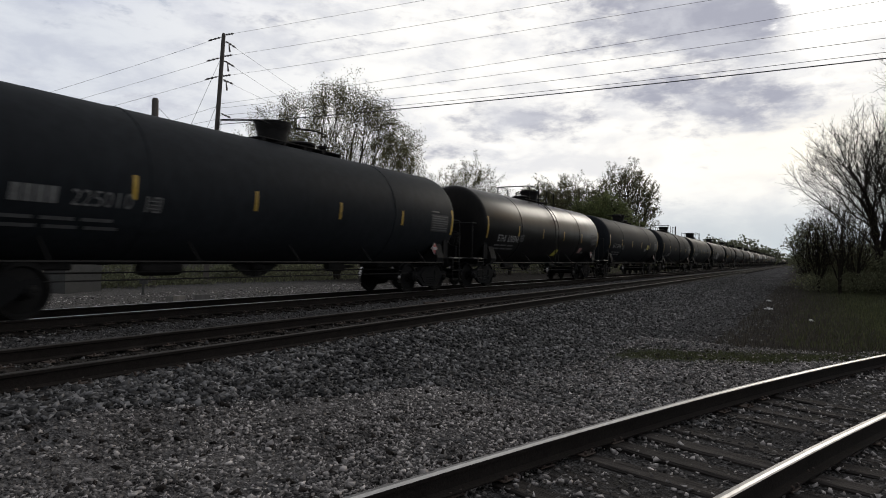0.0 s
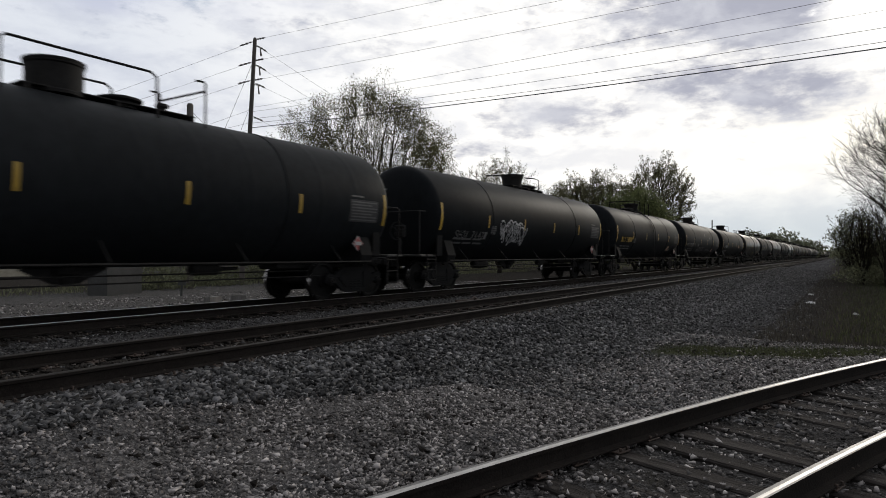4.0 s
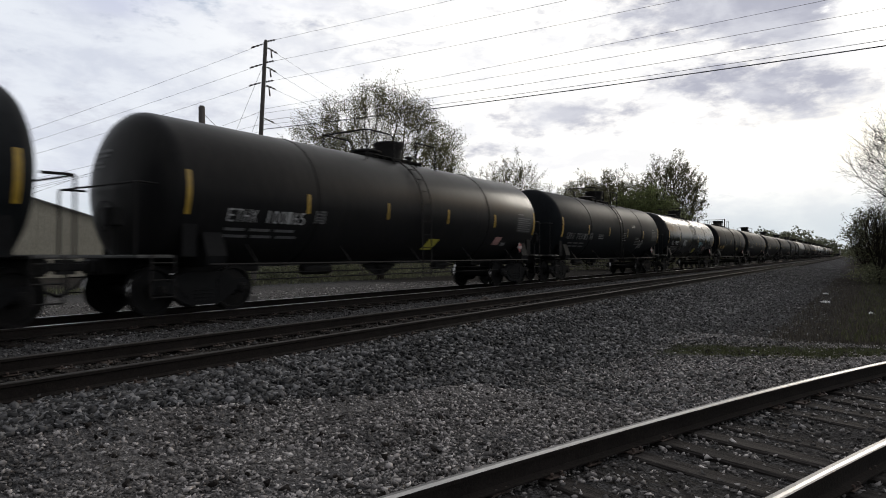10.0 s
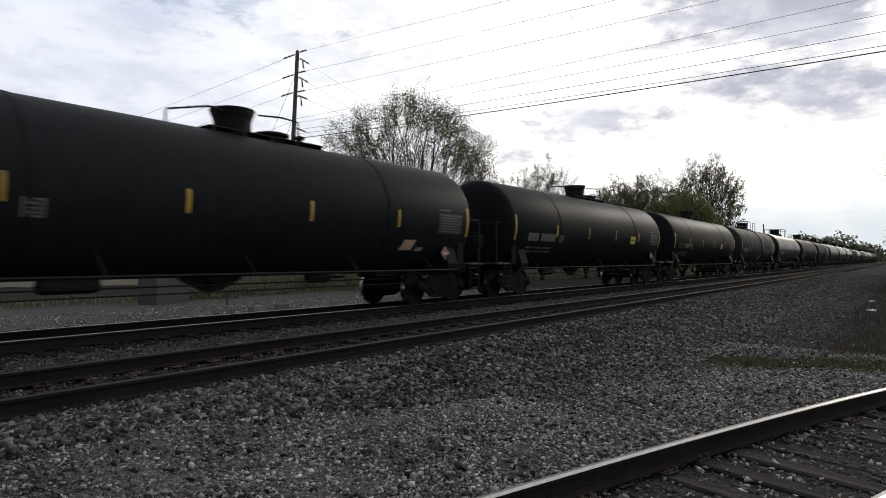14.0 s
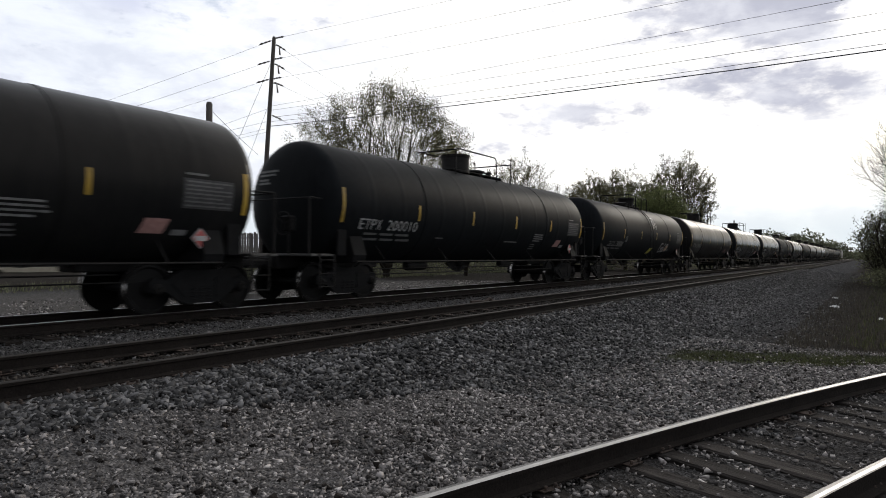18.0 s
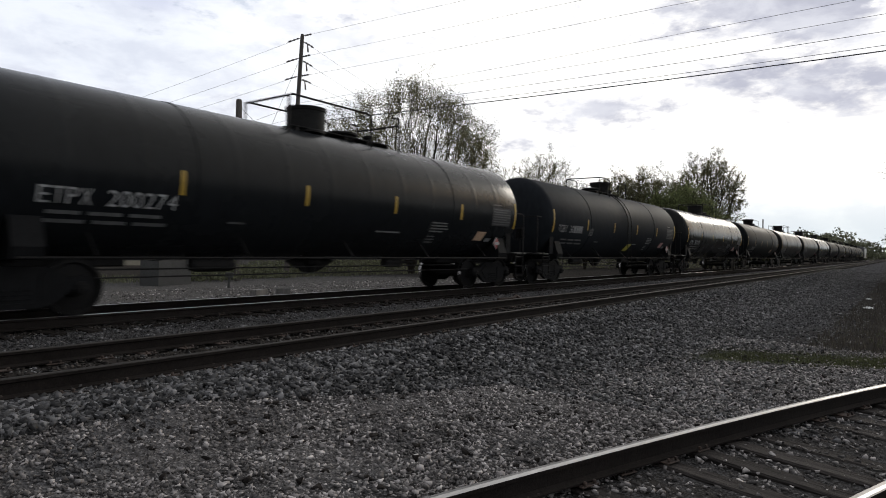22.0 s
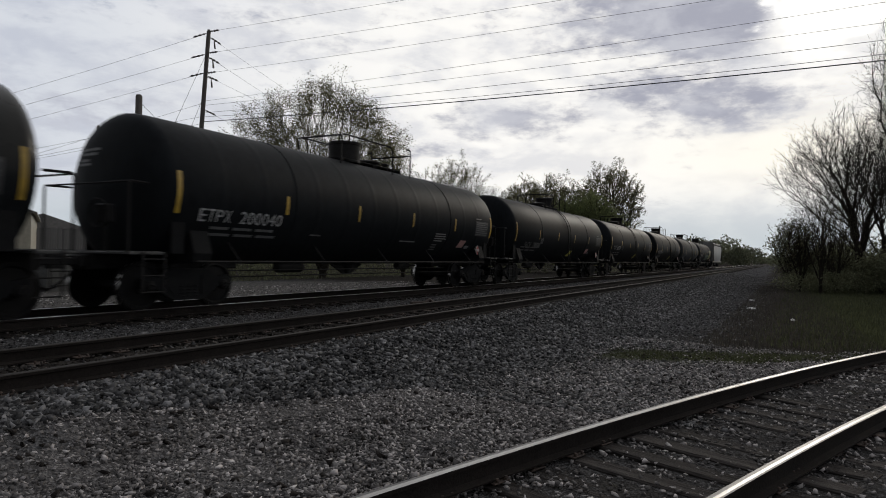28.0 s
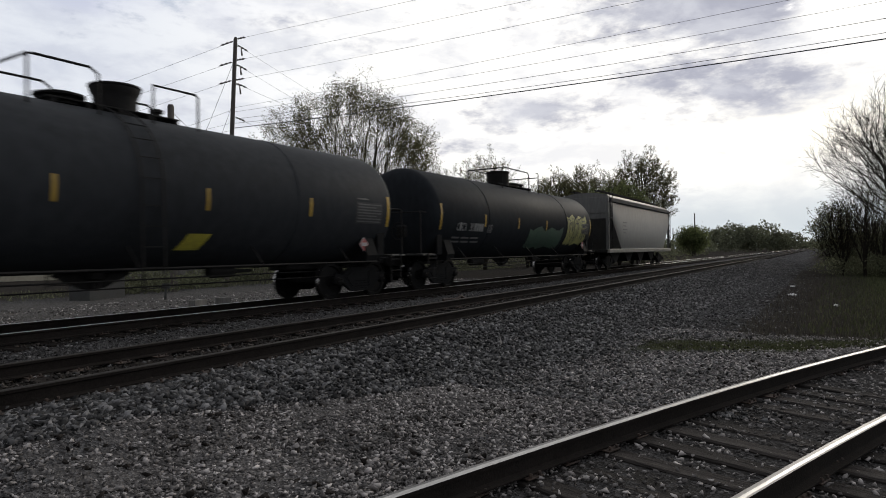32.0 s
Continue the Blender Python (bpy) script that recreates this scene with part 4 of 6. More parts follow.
def top_fittings(car, style):
    """The drum-shaped valve housing, its walkway and handrails. style: loop, gate or plain."""
    zt = ZC + R
    DY = {"loop": 0.48, "gate": -0.2, "plain": 0.5}[style]
    y0, y1 = {"loop": (-0.95, 1.62), "gate": (-0.9, 2.35), "plain": (-0.3, 2.75)}[style]
    walk_ = Shape()
    for x in (-0.30, -0.10, 0.10, 0.30):
        walk_.box(x - 0.085, x + 0.085, y0, y1, zt + 0.03, zt + 0.06, 0.006)
    for y in np.linspace(y0 + 0.1, y1 - 0.1, 5):
        walk_.box(-0.42, 0.42, y - 0.03, y + 0.03, zt - 0.08, zt + 0.03)
    part("walkway", walk_, M["iron"], car)
    drum = part("valve_housing", Shape().lathe([(0.38, zt - 0.02), (0.39, zt + 0.28), (0.41, zt + 0.36), (0.45, zt + 0.44), (0.45, zt + 0.49), (0.43, zt + 0.50)] if style != "gate" else [(0.47, zt - 0.02), (0.47, zt + 0.03), (0.455, zt + 0.05), (0.46, zt + 0.48), (0.48, zt + 0.50), (0.48, zt + 0.54)], "z", 20, (0, DY, 0)), M["iron"], car, "dark steel drum housing", 35)
    part("lid", Shape().lathe([(0.47, zt + 0.50), (0.47, zt + 0.535), (0.38, zt + 0.55), (0.05, zt + 0.56)] if style != "gate" else [(0.49, zt + 0.541), (0.49, zt + 0.575), (0.40, zt + 0.595), (0.05, zt + 0.605)], "z", 20, (0, DY, 0)), M["iron"], drum, smooth=35)
    if style:
        part("manway", Shape().lathe([(0.34, zt - 0.02), (0.34, zt + 0.10), (0.42, zt + 0.13), (0.42, zt + 0.17), (0.28, zt + 0.21), (0.03, zt + 0.22)], "z", 18, (0, {"loop": -0.55, "gate": 0.95, "plain": 1.5}[style], 0)), M["iron"], car, smooth=35)
        part("relief_valve", Shape().lathe([(0.08, zt), (0.08, zt + 0.14), (0.13, zt + 0.16), (0.13, zt + 0.21), (0.05, zt + 0.24)], "z", 12, (0.15, {"loop": 1.25, "gate": 1.75, "plain": 2.2}[style], 0)), M["iron"], car)
    h = zt + 0.54
    if style == "loop":
        for sx in (-1, 1):
            x = sx * 0.78
            part("handrail", Shape().tube([(x, -1.45, zt - 0.25), (x, -1.45, h), (x, -1.38, h + 0.03), (x, -0.45, h + 0.03), (x, -0.30, h - 0.06), (x, -0.28, zt - 0.22)], 0.024), M["iron"], car)
            part("handrail", Shape().tube([(x, 0.75, zt - 0.2), (x, 0.75, h - 0.02), (x, 1.68, h - 0.02), (x, 1.74, h - 0.07), (x, 1.74, zt - 0.2)], 0.024), M["iron"], car)
        part("handrail", Shape().tube([(-0.78, -1.45, h + 0.02), (0.78, -1.45, h + 0.02)], 0.024), M["iron"], car)
    elif style == "gate":
        for sx in (-1, 1):
            x = sx * 0.76
            part("handrail", Shape().tube([(x, -1.35, zt - 0.22), (x, -1.35, h + 0.02), (x, -1.28, h + 0.08), (x, 1.12, h + 0.08), (x, 1.24, h), (x, 1.26, zt - 0.2)], 0.024), M["iron"], car)
            part("rail_post", Shape().tube([(x, 2.30, zt - 0.24), (x, 2.30, h + 0.12), (x, 2.24, h + 0.16), (x, 2.08, h + 0.14)], 0.022), M["iron"], car)
        part("handrail", Shape().tube([(-0.76, -1.35, h + 0.04), (0.76, -1.35, h + 0.04)], 0.024), M["iron"], car)
        part("handrail", Shape().tube([(-0.76, 2.30, h - 0.02), (0.76, 2.30, h - 0.02)], 0.022), M["iron"], car)
    else:
        part("handrail", Shape().tube([(-0.62, DY - 1.15, zt - 0.1), (-0.62, DY - 1.15, zt + 0.40), (-0.55, DY - 1.15, zt + 0.44), (0.30, DY - 0.75, zt + 0.44), (0.34, DY - 0.45, zt + 0.40)], 0.022), M["iron"], car)
        part("handrail", Shape().tube([(0.40, DY + 0.35, zt + 0.44), (0.62, DY + 0.8, zt + 0.44), (0.62, DY + 1.25, zt + 0.42), (0.62, DY + 1.3, zt - 0.12)], 0.022), M["iron"], car)
    # side ladder over the flank
    y = 0.2
    for sx in (-1, 1) if style == "loop" else ():
        s = Shape()
        for dy in (-0.21, 0.21):
            pts = [(sx * (R + 0.07) * math.cos(a), y + dy, ZC + (R + 0.07) * math.sin(a)) for a in np.linspace(-0.1, 1.25, 8)]
            s.tube([(sx * (R + 0.07), y + dy, 0.55)] + pts, 0.018, 5)
        ladder = part("ladder", s, M["iron"], car)
        spots = [(sx * (R + 0.07), z) for z in np.arange(0.6, 2.3, 0.36)] + [(sx * (R + 0.07) * math.cos(a), ZC + (R + 0.07) * math.sin(a)) for a in np.arange(0.1, 1.25, 0.24)]
        for x, z in spots:
            part("rung", RUNG, None, ladder, at=pose(x, y, z))


def underside(car):
    for sx in (-1, 1):
        s = Shape().tube([(sx * 1.46, -6.7, 0.94), (sx * 1.46, 6.7, 0.94)], 0.022)
        for y in (-5.6, -2.8, 0, 2.8, 5.6):
            s.tube([(sx * 1.46, y, 0.94), (sx * 1.10, y, ZC - R * 0.68)], 0.016, 4)
        part("side_rail", s, M["iron"], car, "thin steel safety rail")
    part("bottom_outlet", Shape().lathe([(0.24, ZC - R + 0.05), (0.22, 0.76), (0.14, 0.70), (0.12, 0.56), (0.02, 0.54)], "z", 14).prism([(-0.75, 0.84), (-0.22, 0.58), (0.22, 0.58), (0.75, 0.84), (0.4, 0.92), (-0.4, 0.92)], -0.04, 0.04), M["iron"], car)
    part("brake_rod", Shape().tube([(0.55, -5.2, 0.72), (0.55, 5.2, 0.72)], 0.016), M["iron"], car)
    part("brake_pipe", Shape().tube([(0.95, -5.4, 0.60), (0.95, 5.4, 0.60)], 0.014), M["iron"], car)
    part("air_reservoir", Shape().lathe([(0.02, -3.4), (0.12, -3.35), (0.14, -3.27), (0.14, -2.5), (0.12, -2.41), (0.02, -2.35)], "y", 14, (0.35, 0, 0.78)), M["iron"], car)
    part("brake_cylinder", Shape().lathe([(0.11, 2.3), (0.13, 2.35), (0.13, 2.95), (0.05, 3.0), (0.03, 3.5)], "y", 12, (0.3, 0, 0.80)), M["iron"], car)


TANK = tank_mesh()
TANK_SEAMED = tank_mesh((-6.1, -4.9, -3.1, -1.9, -0.7, 0.5, 1.7, 2.9, 4.9, 6.1))
STRIPES = [(-7.18, 0.10, 1.86, 2.66), (-4.22, 0.085, 2.02, 2.44), (-1.42, 0.085, 2.02, 2.44), (1.40, 0.085, 2.02, 2.44), (4.22, 0.085, 2.02, 2.44), (7.20, 0.10, 1.86, 2.66)]


def stripe_meshes():
    out = []
    for y, w, z0, z1 in STRIPES:
        for side in (1, -1):
            out.append(bent(Shape(), y - w / 2, y + w / 2, z0, z1, 0.007, side=side).mesh("reflective_stripe", M["yellow"]))
    return out


STRIPE_MESHES = stripe_meshes()


def tank_car(style):
    car = thing("tank_car", "black tank car of a moving freight train", "tank car", "cars of the train")
    part("tank", TANK, None, car)
    for y in (-3.88, 3.88):
        bands = Shape().lathe([(R, y - 0.05), (R + 0.012, y - 0.045), (R + 0.012, y + 0.045), (R, y + 0.05)], "y", 48, (0, 0, ZC), caps=False)
        part("weld_band", bands, M["black"], car, smooth=30)
    for me in STRIPE_MESHES:
        part("reflective_stripe", me, None, car)
    top_fittings(car, style)
    underside(car)
    for e in (-1, 1):
        end_gear(car, e)
        truck_parts(car, e * TRUCK_Y)
        # lettering bars on the dished end, and a hazard placard on the flank
        for w, z in ((0.74, 3.08), (0.66, 2.99), (0.40, 2.87), (0.46, 2.79)):
            x0 = -0.95 if e < 0 else 0.25
            pts = []
            for i in range(5):
                for zz in (z, z + 0.05):
                    x = x0 + w * i / 4
                    pts.append((x, e * (HALF - lerp(math.hypot(x, zz - ZC), HEAD) + 0.012), zz))
            part("end_lettering", Shape().add(pts, [(2 * i, 2 * i + 2, 2 * i + 3, 2 * i + 1) for i in range(4)]), M["stencil"], car)
    brake_wheel(car, -1)
    d = Shape()
    for sx, mi, off in ((0.20, 0, 0.010),):
        a = math.asin((1.42 - ZC) / R)
        c, s_ = math.cos(a), math.sin(a)
        P0 = Vector((1.37, 6.30, ZC + (R + 0.05) * s_))
        d.add([P0 + Vector((0, dy, dz)) for dy, dz in ((0, -0.17), (0.17, 0), (0, 0.17), (-0.17, 0))], [(0, 1, 2, 3)])
        d.add([P0 + Vector((0.004, dy, dz)) for dy, dz in ((-0.12, -0.045), (0.12, -0.045), (0.12, 0.045), (-0.12, 0.045))], [(0, 1, 2, 3)], 1)
        d.add([P0 + Vector((-0.012, dy, dz)) for dy, dz in ((0, -0.195), (0.195, 0), (0, 0.195), (-0.195, 0))], [(0, 1, 2, 3)], 1)
    part("placard", d, [M["red"], M["white"]], car, "red and white hazard placard")
    p = part("stencil_panel", bent(Shape(), 5.86, 6.92, 1.92, 2.46, 0.006), M["panel"], car, "dull panel with small stencilled lines")
    for i in range(7):
        part("stencil_line", bent(Shape(), 5.91, 6.87 - (0.2 if i % 3 == 1 else 0), 2.390 - 0.072 * i, 2.42 - 0.072 * i, 0.010, n=1), M["small_print"], p)
    part("stencil_line", bent(Shape(), 5.90, 6.35, 2.52, 2.56, 0.010, n=1), M["small_print"], p)
    return car


PROTO = {k: tank_car(k) for k in ("loop", "gate", "plain")}

# each car: style, paint, lettering (an underscore stands for what cannot be read), its ink and place, and extras
CARS = [
    ("plain", "charcoal", "____ 225010", "stencil", -6.2, -4.2, 1.98, ""), ("loop", "brown", "ETHX 100341", "white", -6.15, -4.1, 1.90, "tag pink"),
    ("plain", "charcoal", "GATX 224446", "dim", -6.4, -4.4, 2.02, "square dome"), ("loop", "charcoal", "SHQX 71____", "stencil", -5.95, -3.8, 1.72, ""),
    ("gate", "black", "____ ______", "stencil", -6.3, -4.2, 1.90, ""), ("plain", "black", "SHQX 7142_", "stencil", -6.25, -4.2, 1.76, "spray"),
    ("loop", "black", "_ILX 29____", "gold", -6.35, -4.35, 1.98, "pink"), ("plain", "black", "GBRX 703560", "dim", -6.75, -4.35, 1.95, "lowspray lines pink"),
    ("plain", "black", "GATX 22____", "dim", -6.45, -4.55, 2.00, "pale"), ("loop", "brown", "ETHX 100243", "white", -6.25, -4.15, 1.90, "tag pink"),
    ("loop", "black", "CBTX 737714", "dim", -6.80, -4.35, 1.95, "lines blocks pink"), ("loop", "brown", "ETHX 100_65", "white", -6.3, -4.25, 1.90, "tag pink"),
    ("loop", "black", "GBRX 7037_0", "stencil", -6.65, -4.25, 1.92, "lines blocks sketch"), ("loop", "gloss", "TILX 194875", "white", -6.35, -4.45, 1.90, "tag twospray pink"),
    ("loop", "black", "_ILX 29____", "gold", -6.25, -4.35, 1.80, "dome"), ("plain", "black", "GATX 220___", "dim", -6.3, -4.35, 1.98, "pink"),
    ("plain", "black", "____ ______", "stencil", -6.3, -4.3, 1.98, "square"), ("plain", "black", "GATX 22____", "stencil", -6.3, -4.35, 2.00, "pale"),
    ("loop", "grey", "____ ______", "stencil", -6.5, -4.8, 1.98, "tag endspray"), ("gate", "brown", "ETHX 100___", "white", -6.0, -4.0, 1.92, "notes pink"),
    ("gate", "black", "ETPX 200010", "white", -6.55, -4.2, 1.86, "notes pink"), ("loop", "black", "SHQX 7____", "stencil", -6.15, -4.15, 1.71, "spraybig tag pink"),
    ("gate", "brown", "ETPX 200067", "white", -6.45, -4.25, 1.88, "notes pink"), ("gate", "gloss", "ETPX 200273", "white", -6.7, -4.5, 1.88, "notes pink"),
    ("gate", "gloss", "ETPX 200274", "white", -6.45, -4.25, 1.88, "notes pink"), ("loop", "charcoal", "TCBX 30____", "dim", -6.78, -4.65, 2.02, "tag notes pink"),
    ("gate", "gloss", "ETPX 200090", "white", -6.6, -4.45, 1.87, "notes pink"), ("plain", "black", "SHQX ______", "small_print", -6.35, -4.15, 1.74, "pink"),
    ("gate", "brown", "ETPX 200085", "white", -6.75, -4.5, 1.84, "notes pink"), ("gate", "brown", "ETPX 2000__", "white", -6.35, -4.2, 1.88, "notes pink"),
    ("gate", "gloss", "____ ______", "dim", -6.5, -4.3, 1.86, "notes pink"), ("gate", "black", "ETPX 200040", "white", -6.65, -4.3, 1.87, "notes pink"),
    ("loop", "black", "SHQX 7____", "small_print", -5.95, -3.85, 1.73, "tag pink"), ("loop", "black", "NATX 300_7_", "white", -6.45, -4.5, 1.95, "tag"),
    ("loop", "black", "NATX 300218", "white", -6.3, -4.2, 1.94, "tag"), ("loop", "grey", "TILX 320094", "stencil", -5.95, -4.3, 2.05, "tag"),
    ("gate", "charcoal", "C_CX 30____", "dim", -6.15, -4.3, 1.98, "mural"),
]
PAINT_WORDS = {"black": "black", "gloss": "glossy black", "brown": "dusty black", "charcoal": "charcoal", "grey": "dull grey"}


def stroke(s, pts, w, i, mi=0):
    """One sprayed stroke through points on the flank."""
    for (ya, za), (yb, zb) in zip(pts, pts[1:]):
        d = Vector((yb - ya, zb - za)).normalized() if (ya, za) != (yb, zb) else Vector((1, 0))
        n_ = Vector((-d.y, d.x)) * w
        quad = [(ya + n_.x, za + n_.y), (ya - n_.x, za - n_.y), (yb - n_.x, zb - n_.y), (yb + n_.x, zb + n_.y)]
        vs = []
        for y, z in quad:
            a = math.asin(max(-0.99, min(0.99, (z - ZC) / R)))
            vs.append(((R + 0.010 + 0.0005 * i) * math.cos(a), y, ZC + (R + 0.010 + 0.0005 * i) * math.sin(a)))
        s.add(vs, [(0, 1, 2, 3)], mi)


def spray(s, r, y0, y1, z0, z1, count, mi=0, off=0.0):
    """Looping spray-can strokes on the flank."""
    for i in range(count):
        cy, cz = y0 + (y1 - y0) * (i + 0.5) / count, (z0 + z1) / 2 + r.uniform(-0.06, 0.06)
        ry, rz = (y1 - y0) / count * r.uniform(0.4, 0.7), (z1 - z0) / 2 * r.uniform(0.6, 1.0)
        a0, n = r.uniform(0, 6.28), 14
        span = r.uniform(3.0, 5.8)
        pts = []
        for j in range(n):
            a = a0 + span * j / (n - 1)
            pts.append((cy + ry * math.cos(a) + 0.1 * math.sin(2 * a), cz + rz * math.sin(a)))
        stroke(s, pts, 0.022, i + off / 0.0005, mi)
    return s


def line_meshes():
    """Bars that stand for the small lines under the lettering."""
    r, small = random.Random(5), []
    for i in range(2):
        y = -6.3
        while y < -4.6:
            w = r.uniform(0.3, 0.6)
            small.append(bent(Shape(), y, y + w, 1.60 - 0.13 * i, 1.655 - 0.13 * i, 0.008, n=1).mesh("stencil_line", M["stencil"]))
            y += w + 0.12
    return small


LINE_MESHES = line_meshes()


def painted(name, me, ink, car):
    o = part(name, me, None, car)
    o.material_slots[0].link = "OBJECT"
    o.material_slots[0].material = ink
    return o


def print_block(car, y, z, count, wide, ink, fall=0.09):
    """A block of short stencilled lines."""
    r = random.Random(int(y * 10) + count)
    for i in range(count):
        w = wide * r.uniform(0.55, 1.0)
        part("stencil_line", bent(Shape(), y, y + w, z - fall * i, z - fall * i + 0.035, 0.009, n=1), ink, car)


def dress(car, k):
    style, paint, text, ink, y0, y1, zm, extra = CARS[k]
    tags = extra.split()
    r = random.Random(100 + k)
    for o in car.children:
        if o.name.startswith(("tank", "weld_band")):
            if o.name.startswith("tank") and style == "gate" and "mural" not in tags:
                o.data = TANK_SEAMED
            o.material_slots[0].link = "OBJECT"
            o.material_slots[0].material = M[paint]
    words = {"lowspray": " and faint low sprayed tags", "spray": " and white sprayed tags", "twospray": " and white sprayed tags", "endspray": " and faint sprayed tags", "sketch": " and a small sprayed sketch", "spraybig": " and large white sprayed letters", "mural": " and a yellow-green sprayed mural"}
    tail = next((w for q, w in words.items() if q in tags), " and yellow lettering" if ink == "gold" else " in a moving freight train")
    car["label"] = PAINT_WORDS[paint] + " tank car with yellow stripes" + tail
    letters(car, text, M["yellow" if ink == "gold" else ink], y0, y1, zm)
    for me in LINE_MESHES:
        painted("stencil_line", me, M["small_print" if ink in ("stencil", "small_print") else "stencil"], car)
    if "ETPX" not in text:
        box = part("data_box", bent(Shape(), -3.98, -3.66, 1.82, 2.10, 0.007), M["stencil"], car, "small framed stencil box")
        part("box_face", bent(Shape(), -3.95, -3.69, 1.85, 2.07, 0.010), M["panel"], box)
        for i in range(3):
            part("stencil_line", bent(Shape(), -3.92, -3.72, 1.88 + 0.065 * i, 1.90 + 0.065 * i, 0.013, n=1), M["stencil"], box)
    if "tag" in tags:
        y = 0.55 if k < 30 else 0.95
        part("label_plate", bent(Shape(), y, y + 0.52, 1.27, 1.58, 0.010, slant=0.16), M["label_yellow"], car, "yellow slanted label")
    if "square" in tags:
        sq = part("label_plate", bent(Shape(), 3.15, 3.78, 1.92, 2.26, 0.010, slant=0.03), M["label_yellow"], car, "yellow square label")
        part("label_mark", bent(Shape(), 3.25, 3.68, 2.06, 2.10, 0.013, n=1), M["panel"], sq)
    if "pale" in tags:
        sq = part("label_plate", bent(Shape(), 3.05, 3.55, 1.92, 2.24, 0.010, slant=0.03), M["label_pale"], car, "pale orange square label")
        part("label_mark", bent(Shape(), 3.14, 3.48, 2.05, 2.08, 0.013, n=1), M["panel"], sq)
    if "dome" in tags:
        lab = Shape()
        n = 12
        ring = [(2.75 + 0.30 * math.cos(math.pi * i / n), 1.80 + (-0.22 if k == 14 else 0.22) * math.sin(math.pi * i / n)) for i in range(n + 1)]
        lab.add([((R + 0.01) * math.cos(math.asin((z - ZC) / R)), y, z) for y, z in ring], [tuple(range(n + 1))])
        part("label_plate", lab, M["label_yellow" if k == 14 else "dim"], car, "half-round label")
    if "pink" in tags:
        y = r.uniform(4.6, 5.2) if "notes" in tags else r.uniform(3.6, 4.6)
        part("label_plate", bent(Shape(), y, y + 0.46, 1.46, 1.72, 0.010, slant=0.08), M["label_pink" if k % 3 else "label_pale"], car, "faded pink label")
        part("label_plate", bent(Shape(), y + 0.62, y + 0.92, 1.44, 1.54, 0.010, slant=0.02), M["dim"], car, "small white label")
    if "notes" in tags:
        print_block(car, 2.95, 1.86, 4, 0.85, M["dim"], 0.075)
        print_block(car, 2.95, 1.50, 3, 0.55, M["stencil"], 0.075)
        print_block(car, 0.9, 1.56, 1, 1.1, M["dim"])
        print_block(car, -3.2, 1.58, 1, 0.7, M["stencil"])
    if "lines" in tags:
        for y, z in ((-2.9, 2.02), (-2.9, 1.94), (-2.9, 1.86)):
            print_block(car, y, z, 1, 1.1, M["dim"])
        print_block(car, 0.15, 2.85, 2, 0.65, M["dim"], 0.08)
        print_block(car, 2.1, 2.62, 2, 0.6, M["dim"], 0.08)
    if "blocks" in tags:
        print_block(car, 0.55, 2.18, 5, 0.75, M["stencil"], 0.085)
        print_block(car, 2.85, 2.00, 5, 0.7, M["stencil"], 0.085)
    for key, y, z0, z1, reach, count, mat in (("spray", -3.3, 1.50, 2.30, 2.0, 13, "spray_white"), ("lowspray", -2.6, 1.42, 1.80, 2.8, 12, "stencil"), ("lowspray", 1.2, 1.42, 1.62, 1.9, 7, "small_print"),
                                              ("twospray", -3.25, 1.70, 2.15, 0.95, 9, "spray_white"), ("twospray", 1.75, 1.72, 2.05, 1.2, 7, "spray_teal"), ("endspray", 2.3, 1.70, 2.05, 2.1, 10, "stencil"),
                                              ("endspray", 5.6, 1.75, 2.75, 0.75, 9, "stencil"), ("sketch", 3.6, 1.42, 1.95, 0.6, 6, "dim"), ("spraybig", 0.55, 2.60, 3.25, 0.9, 4, "spray_white")):
        if key in tags:
            part("graffiti", spray(Shape(), r, y, y + reach, z0, z1, count), M[mat], car, "sprayed lettering strokes")
    if "spraybig" in tags:
        stroke_letters(car)
    if "mural" in tags:
        part("graffiti", blot(Shape(), r, -0.3, 3.4, 1.30, 2.15), M["spray_green"], car, "green sprayed mural")
        part("graffiti", blot(Shape(), r, 3.9, 6.6, 1.45, 2.80), M["spray_yellow"], car, "yellow sprayed mural")
        part("graffiti", spray(Shape(), r, 4.0, 6.5, 1.55, 2.70, 9, off=0.004), M["panel"], car, "dark sprayed outlines")
    return car


def blot(s, r, y0, y1, z0, z1):
    """A ragged filled field of sprayed paint."""
    n = 22
    low = [z0 + 0.12 * noise.noise((i * 0.6, 1.7, 0.2)) for i in range(n + 1)]
    high = [z1 - 0.16 * (0.5 + 0.5 * math.sin(i * 0.8)) - 0.10 * noise.noise((i * 0.8, 5.1, 0.4)) for i in range(n + 1)]
    vs, fs = [], []
    for i in range(n + 1):
        for j in range(6):
            z = low[i] + (high[i] - low[i]) * j / 5
            a = math.asin((z - ZC) / R)
            vs.append(((R + 0.009) * math.cos(a), y0 + (y1 - y0) * i / n, ZC + (R + 0.009) * math.sin(a)))
    for i in range(n):
        for j in range(5):
            k = i * 6 + j
            fs.append((k, k + 6, k + 7, k + 1))
    return s.add(vs, fs)


